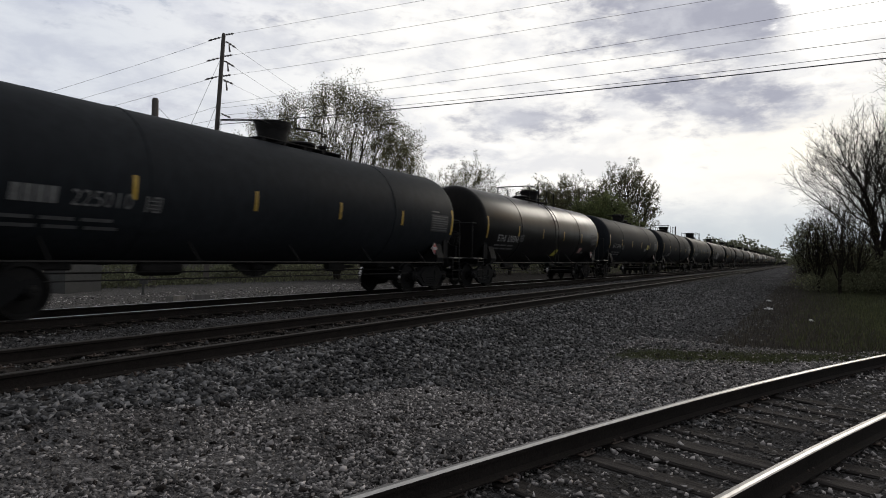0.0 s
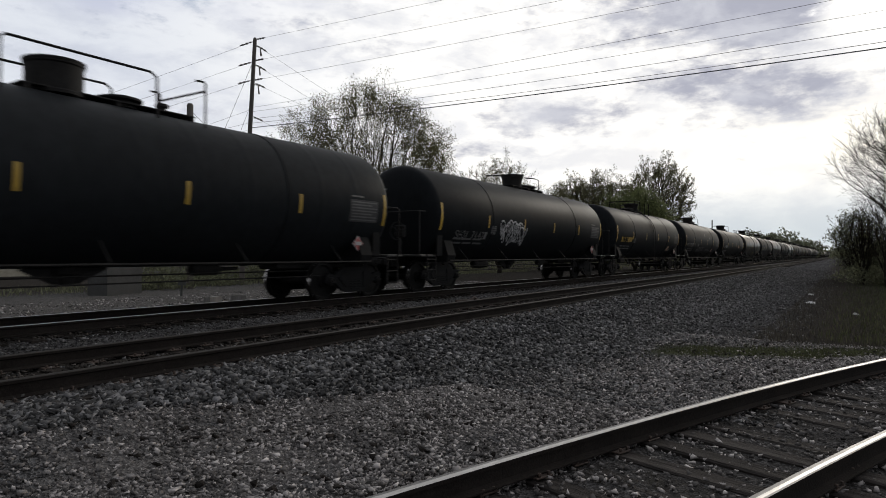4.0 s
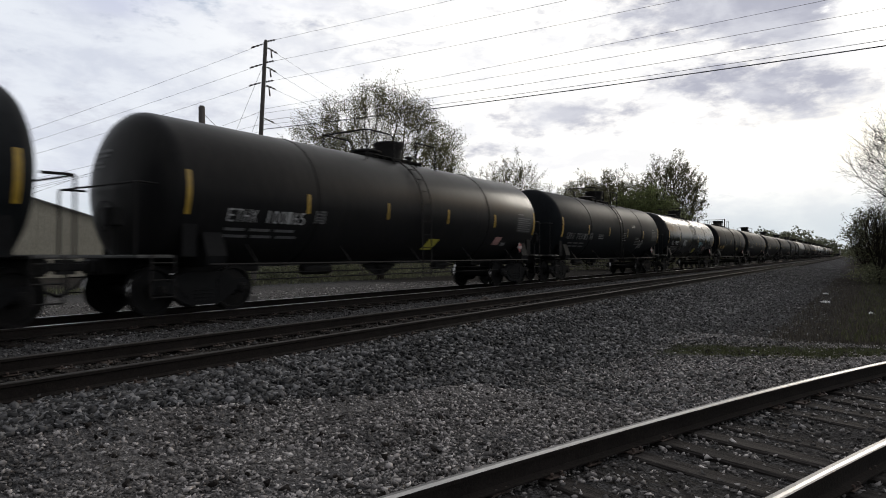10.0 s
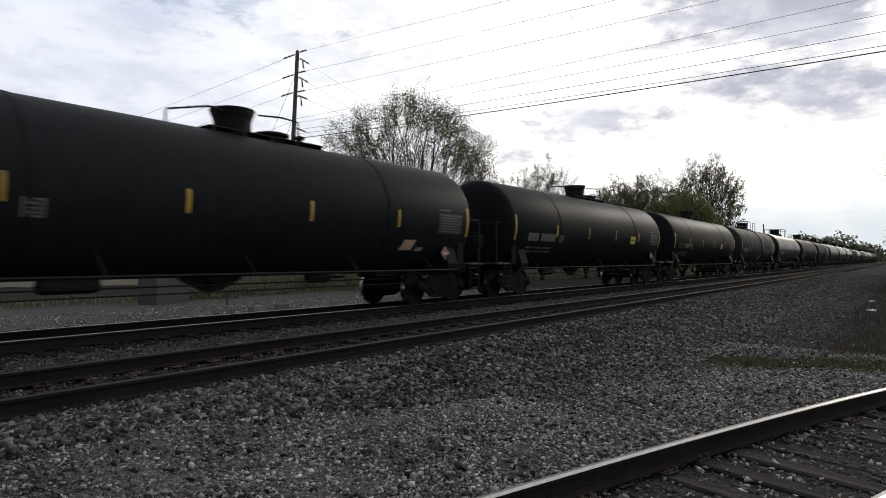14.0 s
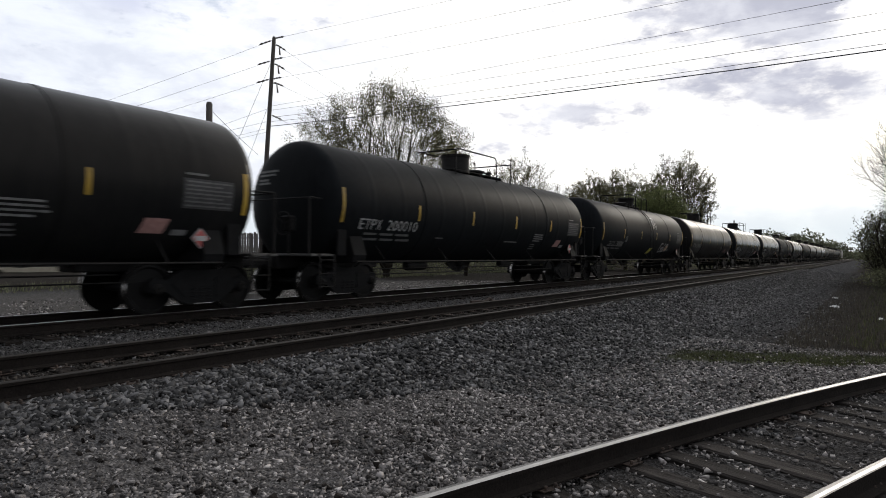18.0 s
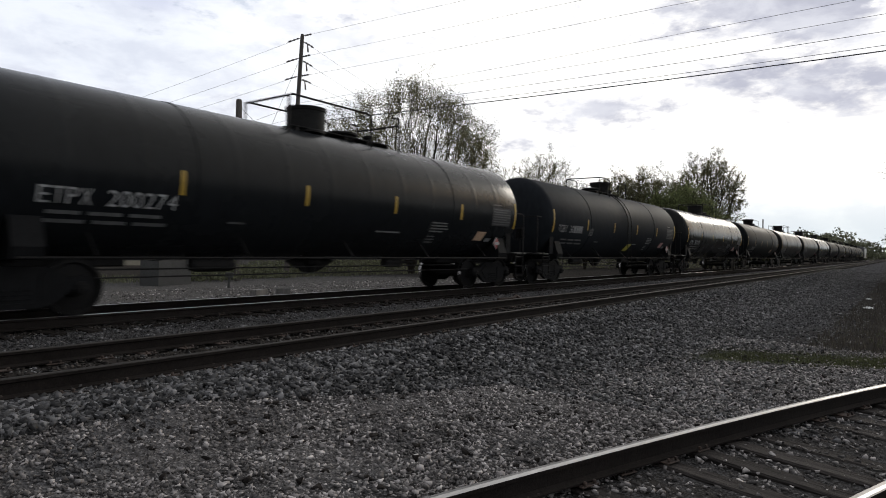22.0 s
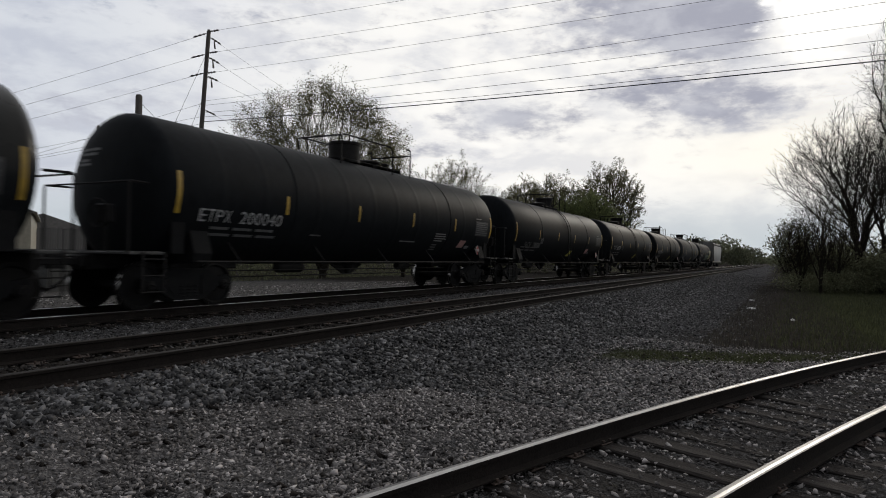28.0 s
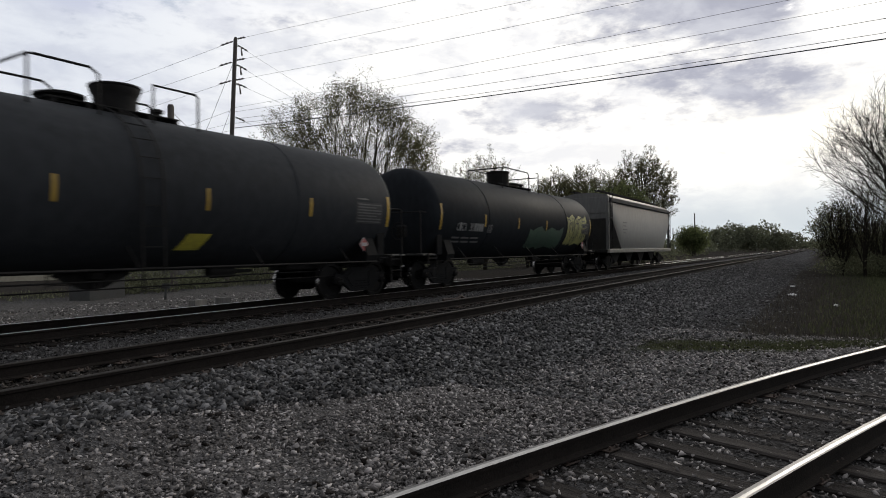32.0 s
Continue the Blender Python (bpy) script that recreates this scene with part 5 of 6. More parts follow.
def stroke_letters(car):
    """Four fat white sprayed signs in a row, made of bent strokes."""
    q = Shape()
    arc = lambda cy, cz, ry, rz, a0, a1: [(cy + ry * math.cos(a0 + (a1 - a0) * i / 12), cz + rz * math.sin(a0 + (a1 - a0) * i / 12)) for i in range(13)]
    for line in (arc(2.85, 1.62, 0.24, 0.26, 0.7, 5.6) + [(3.05, 1.60), (2.90, 1.60)], arc(3.25, 1.52, 0.12, 0.14, 0.2, 6.2) + [(3.40, 1.40)], [(3.52, 1.86), (3.50, 1.50), (3.56, 1.40), (3.68, 1.42)], arc(3.98, 1.62, 0.22, 0.22, 0, 6.3)):
        stroke(q, line, 0.038, 0)
    part("graffiti", q, M["spray_white"], car, "fat white sprayed letters")


def hopper_car():
    car = thing("hopper_car", "grey covered hopper car at the train's tail end", "hopper car", "cars of the train")
    rings = []
    hl, w = 7.35, 1.52
    for y, zb in ((-hl, 2.9), (-hl + 2.0, 1.05), (hl - 2.0, 1.05), (hl, 2.9)):
        o = [(-w * 0.90, zb), (w * 0.90, zb)]
        for t in np.linspace(0, 1, 10):
            z = zb + (3.95 - zb) * t
            o.append((w - 0.10 + 0.17 * math.sin(math.pi * (0.25 + 0.7 * t)), z))
        o += [(w * 0.86, 4.22), (0.55, 4.36), (-0.55, 4.36), (-w * 0.86, 4.22)]
        for t in np.linspace(1, 0, 10):
            z = zb + (3.95 - zb) * t
            o.append((-w + 0.10 - 0.17 * math.sin(math.pi * (0.25 + 0.7 * t)), z))
        rings.append([(x, y, z) for x, z in o])
    part("body", Shape().rings(rings), M["hopper"], car, "smooth grey curved hopper side", 30)
    for sx in (-1, 1):
        part("side_sill", Shape().box(*sorted((sx * 1.42, sx * 1.58)), -7.9, 7.9, 0.98, 1.20, 0.02), M["hopper_trim"], car)
        part("roof_eave", Shape().box(*sorted((sx * 1.40, sx * 1.60)), -7.5, 7.5, 3.80, 4.03, 0.02), M["panel"], car)
        for e in (-1, 1):
            part("corner_post", Shape().box(*sorted((sx * 1.36, sx * 1.52)), *sorted((e * 7.72, e * 7.86)), 1.2, 4.0, 0.01), M["hopper"], car)
            s = Shape()
            for y in (e * 7.40, e * 7.80):
                s.tube([(sx * 1.60, y, 1.2), (sx * 1.60, y, 4.0)], 0.016, 5)
            for z in np.arange(1.4, 4.0, 0.38):
                s.tube([(sx * 1.60, e * 7.40, z), (sx * 1.60, e * 7.80, z)], 0.012, 4)
            part("ladder", s, M["iron"], car)
    for e in (-1, 1):
        part("end_platform", Shape().box(-1.5, 1.5, *sorted((e * 5.4, e * 7.9)), 1.0, 1.16, 0.02), M["iron"], car)
        part("end_bulkhead", Shape().box(-1.45, 1.45, *sorted((e * 7.30, e * 7.38)), 3.2, 4.1, 0.01), M["hopper"], car)
        truck_parts(car, e * 6.4)
        coupler(car, e)
    roof = Shape()
    for i in range(16):
        y = -7.2 + i * 0.96
        roof.tube([(0.62, y, 4.32), (0.62, y, 4.47)], 0.015, 4).tube([(-0.62, y, 4.32), (-0.62, y, 4.47)], 0.015, 4)
    for x in (-0.8, -0.62, 0.62, 0.8):
        roof.box(x - 0.07, x + 0.07, -7.3, 7.3, 4.46, 4.50)
    part("roof_walkway", roof, M["iron"], car)
    for i, y in enumerate((-4.5, -1.5, 1.5, 4.5)):
        part("hatch", Shape().box(-0.40, 0.40, y - 1.3, y + 1.3, 4.34, 4.44, 0.03), M["hopper"], car)
        part("discharge_gate", Shape().prism([(y - 1.2, 1.1), (y - 0.3, 0.42), (y + 0.3, 0.42), (y + 1.2, 1.1)], -0.9, 0.9), M["iron"], car)
    for i in range(4):
        part("stencil_line", Shape().box(1.585, 1.592, -5.2, -4.4 - 0.2 * (i % 2), 2.7 - 0.2 * i, 2.76 - 0.2 * i), M["small_print"], car)
    for e in (-1, 1):
        part("roof_rail", Shape().tube([(1.40, e * 7.3, 4.05), (1.40, e * 7.3, 4.62), (1.40, e * 6.6, 4.62), (1.40, e * 6.6, 4.05)], 0.02), M["iron"], car)
    return car


TRAIN = []
used = set()
for k, spec in enumerate(CARS):
    TRAIN.append(copy_thing(PROTO[spec[0]], pose(TRACK_A, 0, 0)) if spec[0] in used else None)
    used.add(spec[0])
for k, spec in enumerate(CARS):   # the first of each style is the pattern itself
    if TRAIN[k] is None:
        TRAIN[k] = PROTO[spec[0]]
    dress(TRAIN[k], k)
TRAIN.append(hopper_car())


# ---- poles and wires ----
def on_plane(az0, el0, az1, el1, az):
    """The elevation at az of the straight line through two bearings."""
    f = lambda a, e: Vector((-math.sin(radians(a)) * math.cos(radians(e)), math.cos(radians(a)) * math.cos(radians(e)), math.sin(radians(e))))
    n = f(az0, el0).cross(f(az1, el1))
    g = Vector((-math.sin(radians(az)), math.cos(radians(az)), 0))
    return math.degrees(math.atan(-(n.x * g.x + n.y * g.y) / n.z))


def aloft(az, el, dist):
    return spot(az, dist, EYE_Z + dist * math.tan(radians(el)))


def wooden_pole(label, foot, top, r0, r1):
    p = thing("utility_pole", label, "utility pole", "utility poles", at=Matrix.Translation(foot))
    d = top - foot
    s = Shape().tube([(d * t)[:] for t in (-0.05, 0.25, 0.5, 0.75, 0.99, 1.0)], [r0, r0 * 0.93 + r1 * 0.07, (r0 + r1) / 2, r1 * 1.08, r1, r1 * 0.7], 10)
    part("pole", s, M["pole"], p, smooth=40)
    return p


def insulator_string(parent, a, b):
    """A dead-end string of porcelain bells between two points."""
    a, b = Vector(a), Vector(b)
    pts, rad = [], []
    for i in range(13):
        pts.append((a + (b - a) * (i / 12))[:])
        rad.append(0.058 if i % 4 in (1, 2) and 1 < i < 11 else 0.025)
    part("insulator", Shape().tube(pts, rad, 8), M["insulator"], parent)


POLE_D = 38.0
pole_top = aloft(49.25, 18.25, POLE_D)
pole_mid = aloft(49.66, 10.16, POLE_D)
lean = (pole_top - pole_mid) / (pole_top.z - pole_mid.z)
pole_foot = pole_top - lean * (pole_top.z + 0.66)
main_pole = wooden_pole("tall leaning wooden utility pole carrying many wires", pole_foot, pole_top, 0.155, 0.11)


def at_pole(el):
    z = EYE_Z + POLE_D * math.tan(radians(el))
    return pole_top + lean * (z - pole_top.z)


def wire(a, b, r, sag, label="thin overhead wire strung between poles"):
    a, b = Vector(a), Vector(b)
    pts = []
    for i in range(25):
        t = i / 24
        p = a + (b - a) * t
        p.z -= sag * 4 * t * (1 - t)
        pts.append(p[:])
    s = Shape().tube(pts, r, 5)
    ob = part("overhead_wire", s, M["wire"])
    return tagged(ob, label, "wire", "overhead wires")


END_AZ, END_D = -28.0, 27.0
far_pole_top = 0.0
# bearings along each span that runs overhead to the next pole
for az1, el1, el0, r, sag, lab in (
        (31.52, 22.28, 18.1, 0.007, 0.0, ""), (19.49, 22.16, 16.4, 0.007, 0.1, ""), (8.29, 21.25, 14.8, 0.007, 0.15, ""),
        (-0.68, 19.40, 12.55, 0.007, 0.2, ""), (0.87, 18.15, 12.2, 0.007, 0.25, ""), (0.15, 17.05, 11.6, 0.009, 0.3, ""), (0.45, 16.18, 11.25, 0.009, 0.35, ""),
        (-5.39, 15.40, 10.85, 0.020, 0.22, "thick sagging black cable strung between poles")):
    a = at_pole(el0)
    el_e = on_plane(49.3, el0, az1, el1, END_AZ)
    b = aloft(END_AZ, el_e, END_D)
    far_pole_top = max(far_pole_top, b.z)
    wire(a, b, r, sag, lab or "thin overhead wire strung between poles")
    if el0 > 14:
        u = (b - a).normalized()
        insulator_string(main_pole, a - pole_foot + u * 0.15, a - pole_foot + u * 0.85)
p2 = spot(END_AZ, END_D, -0.6)
wooden_pole("wooden utility pole at the near side of the tracks", p2, Vector((p2.x, p2.y, far_pole_top + 0.3)), 0.19, 0.13)
# spans that run off behind the tracks
for az1, el1, el0, sag in ((62.69, 12.1, 18.0, 0.5), (61.2, 11.61, 16.35, 0.5), (57.91, 11.71, 14.85, 0.5), (53.3, 10.8, 12.4, 0.3), (57.5, 8.9, 11.3, 0.2), (57.8, 8.2, 10.7, 0.2), (58.4, 7.8, 10.4, 0.2)):
    a = at_pole(el0)
    b = aloft(86, on_plane(49.3, el0, az1, el1, 86), 60)
    wire(a, b, 0.0075, sag)
    if el0 > 14:
        u = (b - a).normalized()
        insulator_string(main_pole, a - pole_foot + u * 0.15, a - pole_foot + u * 0.9)
for az1, el1, el0 in ((44.21, 15.12, 17.75), (45.88, 14.51, 16.2), (45.61, 13.36, 14.65), (44.5, 9.6, 11.9)):
    a = at_pole(el0)
    b = aloft(30, max(3.5, on_plane(49.3, el0, az1, el1, 30)), 75)
    wire(a, b, 0.0075, 0.3)
    u = (b - a).normalized()
    insulator_string(main_pole, a - pole_foot + u * 0.25, a - pole_foot + u * 1.15)
for el in (17.6, 16.05, 14.5):   # hanging cut-outs beside the insulators
    a = at_pole(el) - pole_foot
    part("fuse_cutout", Shape().tube([a[:], (a + Vector((0.22, 0.22, -0.05)))[:], (a + Vector((0.26, 0.26, -0.55)))[:]], [0.02, 0.03, 0.055], 7), M["insulator"], main_pole)
foot2 = spot(54.4, 34, -0.6)
short = wooden_pole("short cut-off wooden pole with a guy wire", foot2, aloft(54.5, 12.5, 34), 0.17, 0.155)
part("bracket", Shape().box(-0.05, 0.35, -0.05, 0.05, 5.6, 5.75, 0.01), M["iron"], short)
wire(aloft(54.4, 11.9, 34), aloft(50.5, 8.4, 40), 0.012, 0.05)
wire(at_pole(16.5), aloft(53.5, 6.0, 37), 0.010, 0.0, "slanting guy wire holding a pole")
wire(at_pole(13.0), aloft(52.0, 6.0, 37), 0.010, 0.0, "slanting guy wire holding a pole")
foot3 = spot(57.4, 50, -0.7)
lamp_pole = wooden_pole("thin pole with a street lamp on a short arm", foot3, aloft(57.3, 9.75, 50), 0.13, 0.10)
d = Vector((-0.54, 0.84, 0)).cross(Vector((0, 0, 1)))
part("lamp_arm", Shape().tube([(0, 0, 8.6), (d * -0.35 + Vector((0, 0, 8.8)))[:], (d * -0.55 + Vector((0, 0, 8.75)))[:]], 0.03, 6), M["iron"], lamp_pole)
part("lamp_head", Shape().lathe([(0.05, 8.85), (0.22, 8.70), (0.24, 8.52), (0.10, 8.45)], "z", 12, (d * -0.6)[:]), M["iron"], lamp_pole)
for az, el, dist in ((9.4, 2.96, 150), (11.13, 1.75, 200)):
    f_ = spot(az, dist, -0.7)
    wooden_pole("far slender wooden pole beside the line", f_, aloft(az, el, dist), 0.17, 0.12)


# ---- buildings and yard ----
def shed():
    a, b, ridge = spot(61.6, 62, 0), spot(74.5, 64, 0), 0
    u = (b - a).normalized()
    w = (b - a).length
    yaw = math.degrees(math.atan2(u.y, u.x))
    h = thing("metal_shed", "beige ribbed metal shed with a low gable roof", "shed", at=pose(a.x, a.y, -0.8, 0, 0, yaw))
    eave, top, deep = 4.85, 7.2, 22.0
    # the gable wall faces the tracks; local x along it, y away from the viewer
    for y in (0.0, -deep):
        part("gable_wall", Shape().add([(0, y, 0), (w, y, 0), (w, y, eave), (w / 2, y, top), (0, y, eave), (0, y - 0.2, 0), (w, y - 0.2, 0), (w, y - 0.2, eave), (w / 2, y - 0.2, top), (0, y - 0.2, eave)],
             [(0, 1, 2, 3, 4), (9, 8, 7, 6, 5), (0, 5, 6, 1), (1, 6, 7, 2), (2, 7, 8, 3), (3, 8, 9, 4), (4, 9, 5, 0)]), M["siding"], h)
    for x in (0.0, w - 0.2):
        part("side_wall", Shape().box(x, x + 0.2, -deep, -0.2, 0, eave), M["siding"], h)
    for sx in (0, 1):
        x0, x1 = (-0.4, w / 2) if sx == 0 else (w + 0.4, w / 2)
        z0 = eave - 0.4 * (top - eave) / (w / 2)
        vs = [(x0, 0.4, z0), (x1, 0.4, top), (x1, -deep - 0.4, top), (x0, -deep - 0.4, z0)]
        part("roof", Shape().add(vs + [(x, y, z + 0.14) for x, y, z in vs], [(3, 2, 1, 0), (4, 5, 6, 7), (0, 1, 5, 4), (1, 2, 6, 5), (2, 3, 7, 6), (3, 0, 4, 7)]), M["roofing"], h)
    n = int(w / 0.45)
    rib = Shape().box(-0.03, 0.03, 0.001, 0.035, 0.1, 1.0).mesh("siding_rib", M["siding"])
    for i in range(1, n):
        x = w * i / n
        zt = eave + (top - eave) * (1 - abs(x - w / 2) / (w / 2)) - 0.1
        ob = part("siding_rib", rib, None, h, at=pose(x, 0, 0))
        ob.scale = (1, 1, zt)
        ob.location.z = 0.0


shed()


def fence():
    a, b = spot(48, 50, -0.75), spot(61.4, 57, -0.75)
    u = (b - a).normalized()
    n = int((b - a).length / 0.2)
    f_ = thing("board_fence", "tall weathered grey board fence behind the tracks", "fence", at=pose(a.x, a.y, a.z, 0, 0, math.degrees(math.atan2(u.y, u.x))))
    boards = [Shape().box(-0.09, 0.09, -0.012, 0.012, 0, 3.3 + 0.06 * i, 0.004).mesh("fence_board", M["fence"]) for i in range(3)]
    r = random.Random(5)
    for i in range(n):
        part("fence_board", r.choice(boards), None, f_, at=pose(i * 0.2, r.uniform(-0.01, 0.01), 0, 0, r.uniform(-0.6, 0.6), 0))
    for z in (0.5, 1.7, 2.9):
        part("fence_rail", Shape().box(0, n * 0.2, -0.06, -0.013, z, z + 0.09), M["fence"], f_)


fence()


def far_house():
    c = spot(60.9, 90, -0.8)
    h = thing("house", "small grey house with a low roof beyond the fence", "house", at=pose(c.x, c.y, c.z, 0, 0, 62))
    part("wall", Shape().box(-4.5, 4.5, -3.5, 3.5, 0, 4.3), M["fence"], h)
    part("roof", Shape().rings([[(-4.9, y, 4.2), (4.9, y, 4.2), (0, y, 5.9)] for y in (-3.9, 3.9)]), M["roofing"], h)


far_house()


def yard_bits():
    c, e, w = spot(60.6, 28.6, -0.6), spot(61.98, 29.0, -0.6), spot(58.1, 30.6, -0.6)
    low = [Vector((0, 0, 0)), e - c, e + w - 2 * c, w - c]
    s = Shape().rings([[p + Vector((0, 0, z)) for p in low] for z in (0, 1.5)]).rings([[p * 1.03 - Vector((0.02, 0.02, 0)) + Vector((0, 0, z)) for p in low] for z in (1.502, 1.6)])
    tagged(part("concrete_block", s, M["concrete"], at=Matrix.Translation(c)), "weathered grey concrete utility block beside the gravel road", "block")
    c = spot(55.1, 26.5, -0.52)
    s = Shape().tube([(0, 0, -0.1), (0, 0, 0.62)], 0.05, 8).box(-0.16, 0.16, -0.03, 0.03, 0.42, 0.62, 0.01)
    tagged(part("marker_post", s, M["concrete"], at=pose(c.x, c.y, c.z, 0, 3, 30)), "short pale marker post with a plate", "post")
    for az, dist, turn, ln in ((52.6, 22.3, 110, 0.35), (50.6, 22.9, 60, 0.25)):
        c = spot(az, dist, -0.5)
        s = Shape()
        rs = []
        for j in range(4):
            x = -ln + 2 * ln * j / 3
            q = 0.12 + 0.015 * math.sin(j * 2.1)
            rs.append([(x, -q, 0), (x, q, 0), (x, q * 0.95, 0.2), (x, -q, 0.21)])
        s.rings(rs)
        tagged(part("discarded_tie", s, M["fence"], at=pose(c.x, c.y, c.z, 0, 0, turn)), "old discarded wooden tie lying by the track", "railway tie", "discarded ties")
    # scrap lying between the main tracks and white litter on the rough ground
    c = Vector((-9.15, 15.6, -0.27))
    s = Shape().box(-0.35, 0.1, -0.06, 0.06, 0, 0.1, 0.02).tube([(0.1, 0, 0.05), (0.3, 0.1, 0.14), (0.45, 0.05, 0.03)], 0.05, 6)
    tagged(part("scrap_iron", s, M["plate"], at=pose(c.x, c.y, c.z, 0, 0, 60)), "rusty piece of scrap iron between the tracks", "scrap")
    r = random.Random(9)
    for x, y in ((0.30, 23.5), (-1.15, 29.0), (-1.4, 36.0)):
        s = Shape()
        rs = []
        for j in range(4):
            t = j / 3 - 0.5
            rs.append([(t * 0.32, -0.07 + r.uniform(-0.03, 0.03), 0), (t * 0.32, 0.07, 0.01), (t * 0.32, 0.04, 0.06 + r.uniform(-0.02, 0.03)), (t * 0.32, -0.03, 0.05)])
        s.rings(rs)
        tagged(part("litter", s, M["litter"], at=pose(x, y, ground_z(x, y) + 0.01, 0, 0, r.uniform(0, 180))), "crumpled white litter lying on the weeds", "litter", "litter on the weeds")


yard_bits()


# ---- trees ----
def leaves(tips, rng, per, size, scatter):
    n = len(tips) * per
    c = np.repeat(tips, per, 0) + rng.normal(0, scatter, (n, 3))
    a, b = rng.normal(size=(n, 3)), rng.normal(size=(n, 3))
    a /= np.linalg.norm(a, axis=1)[:, None]
    b -= a * (a * b).sum(1)[:, None]
    b /= np.linalg.norm(b, axis=1)[:, None]
    s = size * rng.uniform(0.6, 1.5, (n, 1))
    pts = np.stack([c - a * s, c + b * s * 0.5, c + a * s, c - b * s * 0.5], 1).reshape(-1, 3)
    me = bpy.data.meshes.new("crown")
    me.from_pydata(pts.tolist(), [], np.arange(4 * n).reshape(-1, 4).tolist())
    return me


def branch_net(rng, pts, root, bias):
    """Joins the points to one branching net from root: each takes the way that is short both to its neighbour and to the root."""
    n = len(pts)
    parent = np.full(n, -1)
    cost = np.linalg.norm(pts - root, axis=1)
    way = np.zeros(n)
    done = np.zeros(n, bool)
    order = []
    for _ in range(n):
        i = int(np.argmin(np.where(done, 1e9, cost)))
        done[i] = True
        order.append(i)
        p = root if parent[i] < 0 else pts[parent[i]]
        way[i] = np.linalg.norm(pts[i] - p) + (0 if parent[i] < 0 else way[parent[i]])
        c = np.linalg.norm(pts - pts[i], axis=1) + bias * way[i]
        better = (c < cost) & ~done
        cost[better] = c[better]
        parent[better] = i
    return parent, order


def sticks(segs):
    """Tapered three-sided tubes, five-sided where stout."""
    me = bpy.data.meshes.new("trunk")
    vs, fs, k = [], [], 0
    for sides, pick in ((3, [s for s in segs if s[2] < 0.05]), (6, [s for s in segs if s[2] >= 0.05])):
        if not pick:
            continue
        a, b = np.array([s[0] for s in pick]), np.array([s[1] for s in pick])
        ra, rb = np.array([s[2] for s in pick]), np.array([s[3] for s in pick])
        d = b - a
        d /= np.linalg.norm(d, axis=1)[:, None]
        h = np.where(np.abs(d[:, 2:]) < 0.9, np.array([[0, 0, 1.0]]), np.array([[1.0, 0, 0]]))
        u = np.cross(d, h)
        u /= np.linalg.norm(u, axis=1)[:, None]
        v = np.cross(d, u)
        rows_ = []
        for base_, rr in ((a - d * (ra * 0.4)[:, None], ra), (b, rb)):
            for j in range(sides):
                t = 2 * math.pi * j / sides
                rows_.append(base_ + (u * math.cos(t) + v * math.sin(t)) * rr[:, None])
        pts = np.stack(rows_, 1)
        n = len(pick)
        quad = np.array([(j, (j + 1) % sides, sides + (j + 1) % sides, sides + j) for j in range(sides)])
        fs.append((quad[None] + k + 2 * sides * np.arange(n)[:, None, None]).reshape(-1, 4))
        vs.append(pts.reshape(-1, 3))
        k += 2 * sides * n
    me.from_pydata(np.concatenate(vs).tolist(), [], np.concatenate(fs).tolist())
    me.materials.append(M["bark"])
    return me


